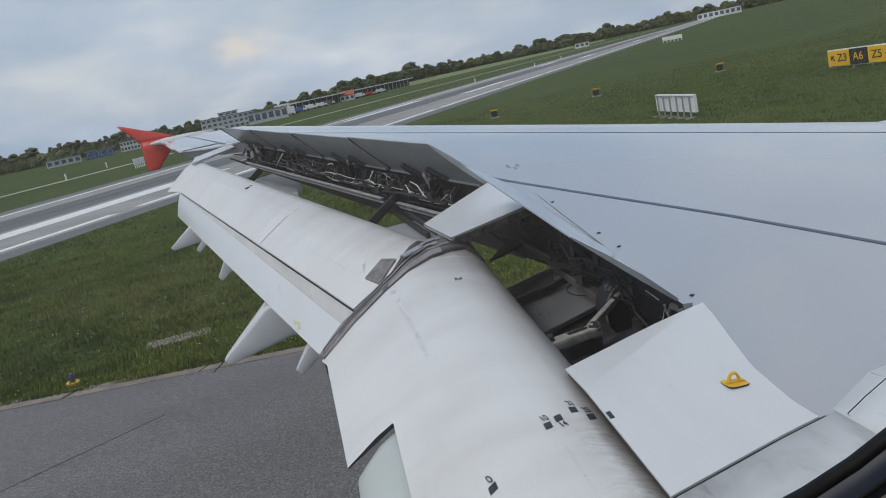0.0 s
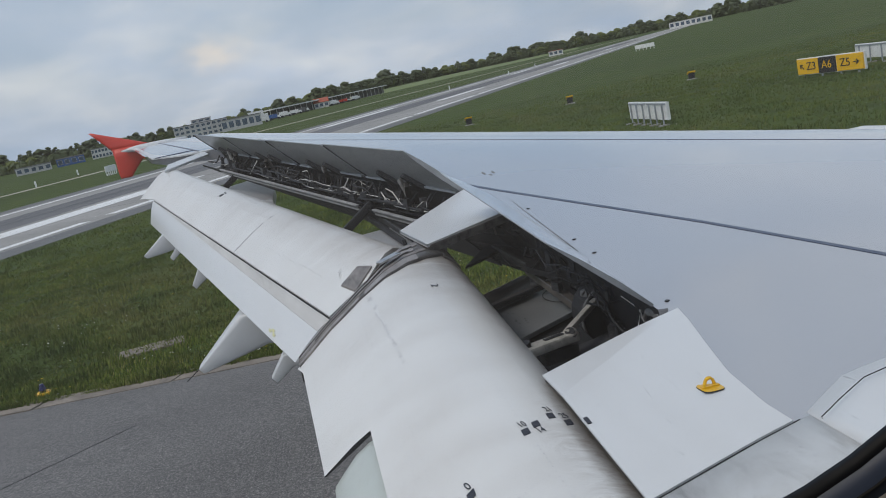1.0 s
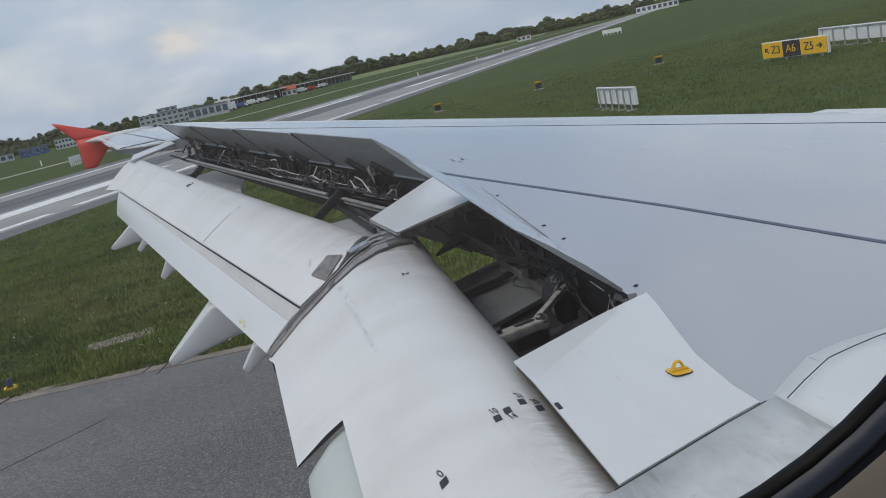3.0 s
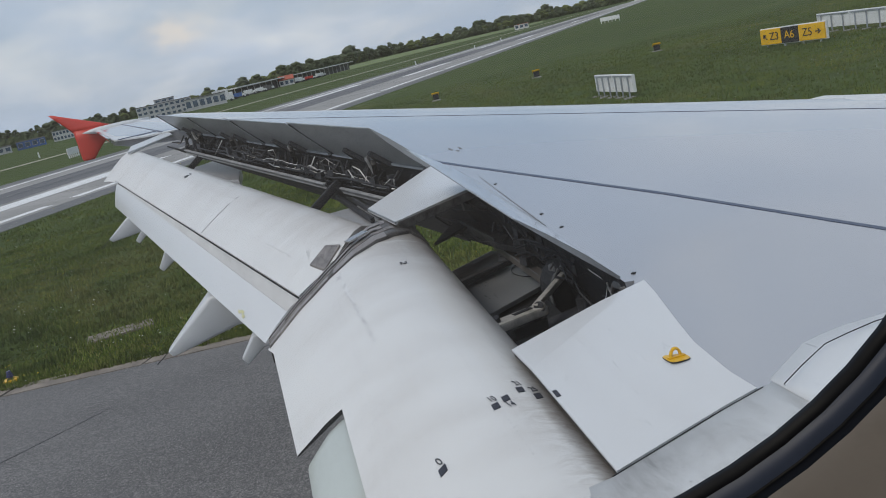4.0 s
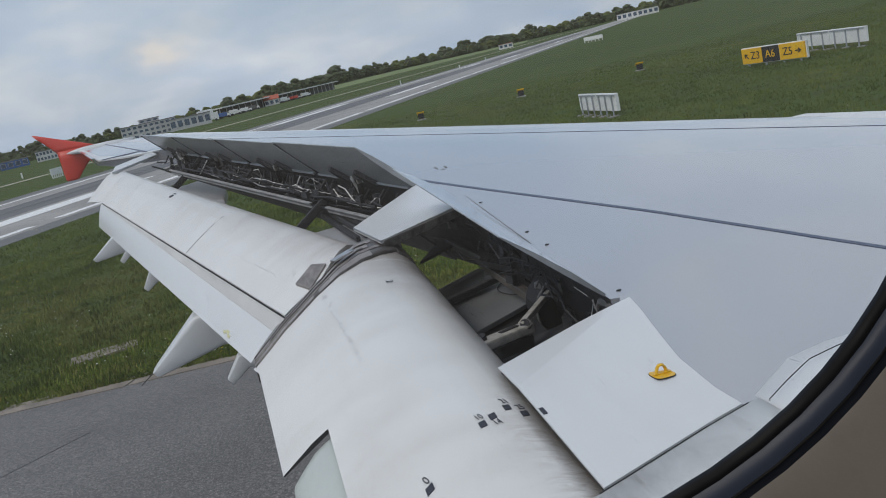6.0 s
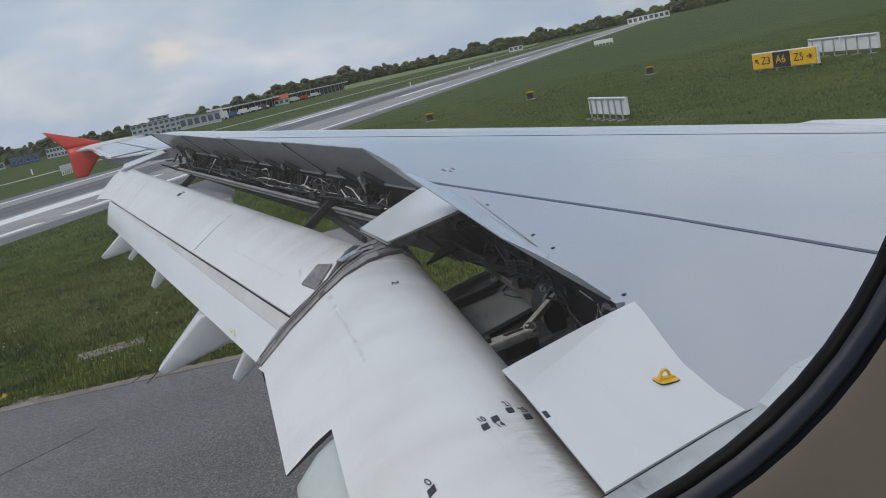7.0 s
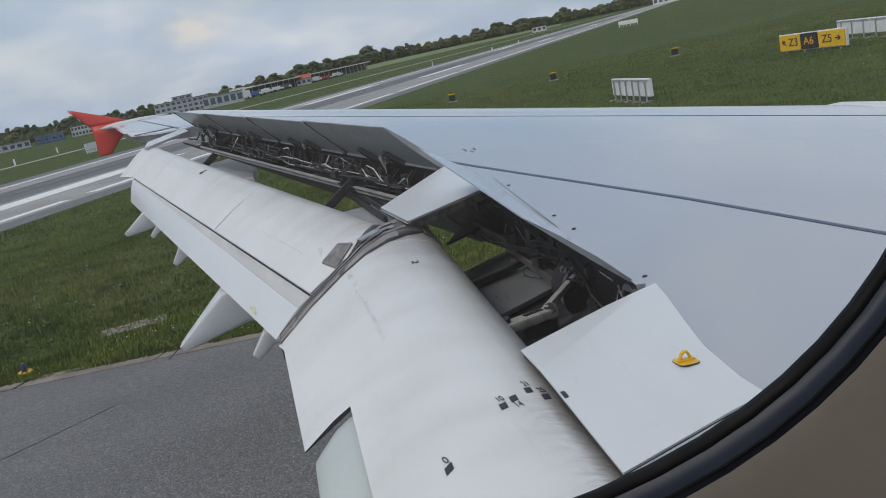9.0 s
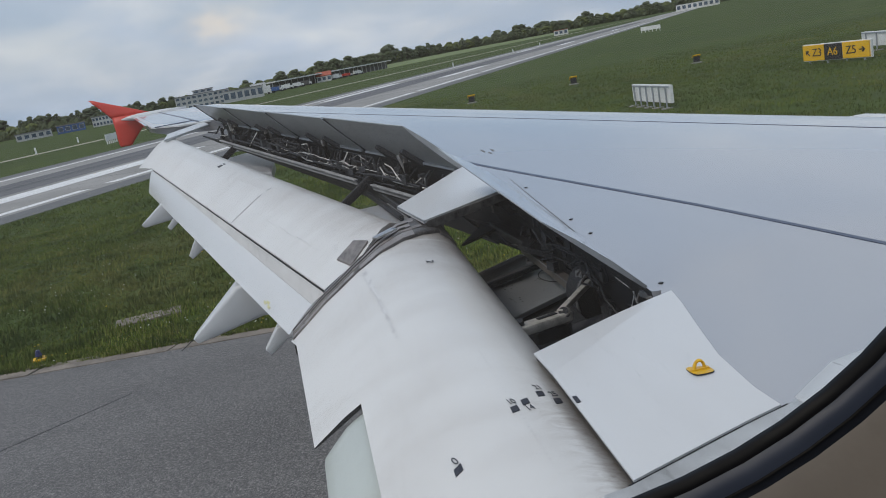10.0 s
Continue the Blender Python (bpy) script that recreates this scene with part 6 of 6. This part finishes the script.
while az < 46:
    for rowk in range(2):
        d, h = tree_line(az)
        d += rowk * 16 + rr.uniform(-6, 6)
        h *= rr.uniform(0.78, 1.06) * (1.06 if rowk else 0.90)
        a = radians(az + rr.uniform(-0.3, 0.3))
        k = rr.choices(range(5), (4, 2, 3, 3, 1) if az > 3 else ((1, 5, 1, 5, 1) if -6 < az else (3, 3, 3, 2, 3)))[0]
        src = kinds[k]
        m = pose(-1.7 - d * math.cos(a), -0.45 + d * math.sin(a), 0, 0, 0, rr.uniform(0, 360)) @ Matrix.Diagonal((h * 1.4, h * 1.4, h, 1))
        if k not in used:
            used.add(k)
            src.matrix_basis = m
        else:
            c = copy_thing(src, m)
            c.matrix_basis = m
    az += 0.56 if az < 3 else 0.40
vs, fs = [], []
for i in range(9000):
    a_ = rr.uniform(-32, 48)
    d, h = tree_line(a_)
    d += rr.uniform(-14, 22)
    a = radians(a_)
    c = Vector((-1.7 - d * math.cos(a), -0.45 + d * math.sin(a), rr.random() ** 1.4 * 4.8 * h))
    s = rr.uniform(0.8, 1.9) * max(1.0, d / 640)
    u = Vector((rr.gauss(0, 1), rr.gauss(0, 1), rr.gauss(0, 1))).normalized() * s
    v = u.orthogonal().normalized() * s
    k = len(vs)
    vs += [tuple(c - u), tuple(c + v), tuple(c + u), tuple(c - v)]
    fs.append((k, k + 1, k + 2, k + 3))
hedge = raw("undergrowth", vs, fs, leaf_dark_hazed)
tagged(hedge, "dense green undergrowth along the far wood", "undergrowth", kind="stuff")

# ---- buildings and vehicles beyond the runway ----
def building(name, label, at, turn, size, mat, roof, storeys, bays, win=(0.62, 0.52), category="building"):
    t = thing(name, label, category, at, turn)
    wx, wy, wz = size
    part("wall", box((0, 0, wz / 2), size), mat, t)
    part("roof", box((0, 0, wz + 0.12), (wx + 0.5, wy + 0.5, 0.24)), roof, t)
    sh = wz / storeys
    bw = wx / bays
    for s_ in range(storeys):
        for k in range(bays):
            c = (-wx / 2 + bw * (k + 0.5), -wy / 2, sh * (s_ + 0.55))
            f = part("window", box((c[0], c[1] - 0.03, c[2]), (bw * win[0] + 0.14, 0.10, sh * win[1] + 0.14)), facade_white, t)
            part("pane", box((c[0], c[1] - 0.07, c[2]), (bw * win[0], 0.08, sh * win[1])), pane_dark, f)
    return t


def facing(az, d):
    a = radians(az)
    return (-1.7 - d * math.cos(a), -0.45 + d * math.sin(a), 0)

building("terminal_office", "grey three-storey airport office with rows of windows", facing(-5.5, 330), 96, (19, 10, 4.7), facade_grey, roof_grey, 3, 10)
building("roof_house", "small grey plant room on an office roof", (facing(-5.4, 333)[0], facing(-5.4, 333)[1], 4.95), 96, (7, 6, 1.1), facade_grey, roof_grey, 1, 3)
building("fire_station", "pale grey airport hall with white doors", facing(-3.0, 318), 94, (14, 9, 3.8), facade_grey, roof_grey, 1, 6, (0.7, 0.55))
building("white_block", "long low white building with dark windows", facing(-11.3, 330), 102, (10, 8, 3.3), facade_white, roof_grey, 2, 9)
building("blue_hall", "low dark blue-grey hall beside a white building", facing(-13.4, 325), 103, (9, 8, 2.5), truck_blue, roof_grey, 1, 4)
building("grey_shed", "low grey shed at the field's edge", facing(-15.5, 320), 105, (11, 7, 2.2), facade_grey, roof_grey, 1, 5)
building("far_hangar", "far pale hangar in front of the wood", facing(26.0, 900), 64, (40, 14, 6.0), facade_white, roof_grey, 1, 8)
t = building("red_roof_house", "small white house with a red roof", facing(2.2, 425), 88, (7, 6, 2.6), facade_white, roof_red, 1, 3)
part("gable", slab([Vector((-3.7, -3.3, 2.7)), Vector((3.7, -3.3, 2.7)), Vector((3.7, 0, 4.6)), Vector((-3.7, 0, 4.6))], (0, 0.3, 0.1)), roof_red, t)
t = building("red_roof_house", "small far house with a red roof among trees", facing(17.6, 640), 72, (10, 8, 3.4), facade_white, roof_red, 1, 3)

# long low roofed gallery on posts
t = thing("gallery", "long low covered gallery with a pale flat roof", "covered walkway")
a0, a1 = Vector(facing(-1.3, 380)), Vector(facing(6.3, 520))
part("roof", beam(a0 + Vector((0, 0, 4.1)), a1 + Vector((0, 0, 4.1)), 6, 0.55), facade_white, t, "pale roof edge")
# dark wall colour carries the shade below the gallery roof
part("back_wall", beam(a0 + Vector((-1.5, 0, 1.9)), a1 + Vector((-1.5, 0, 1.9)), 0.3, 3.8), facade_dark, t, "back wall painted dark for the shade under the roof")
for k in range(24):
    p = a0.lerp(a1, (k + 0.5) / 24)
    part("post", box((p.x + 1.5, p.y, 1.9), (0.4, 0.4, 3.8)), facade_grey, t)


def truck(az, d, turn, mat, ln=6.0, hi=2.8, label="box lorry parked on the apron", cabmat=None):
    t = thing("lorry", label, "lorry", facing(az, d), turn, "parked vehicles")
    part("body", box((0.6, 0, 0.7 + hi / 2), (ln * 0.72, 2.2, hi), None, 0, 0.06), mat, t)
    part("cab", box((-ln * 0.38, 0, 0.5 + hi * 0.33), (ln * 0.22, 2.1, hi * 0.72), None, 0, 0.12), cabmat or sheet_white, t)
    part("windscreen", box((-ln * 0.49, 0, 0.5 + hi * 0.48), (0.06, 1.8, hi * 0.26)), pane_dark, t)
    for x in (-ln * 0.36, ln * 0.22, ln * 0.36):
        for y in (-1.0, 1.0):
            part("wheel", tube([(x, y - 0.14, 0.45), (x, y + 0.14, 0.45)], 0.45, None, 14), rubber, t)
    return t


truck(-1.9, 340, -92, sheet_white, 8, 4.0, "tall white box lorry parked on the apron")
truck(-2.8, 322, -92, truck_red, 7, 1.6, "red airport vehicle parked by the hall", truck_red)
for i, (az_, m_, h_) in enumerate(((-0.9, truck_blue, 1.5), (-0.2, sheet_white, 1.7), (0.5, sheet_white, 1.4), (1.0, facade_dark, 1.6), (3.0, sheet_white, 1.8), (3.7, truck_red, 1.2), (4.4, sheet_white, 1.5))):
    truck(az_, 372 + 18 * az_, -92 + 5 * az_, m_, 5.0, h_, "small parked van beside the gallery")

# the aircraft rests banked a little on its wheels
for ob in (wing, wall, window):
    ob.matrix_world = AIR
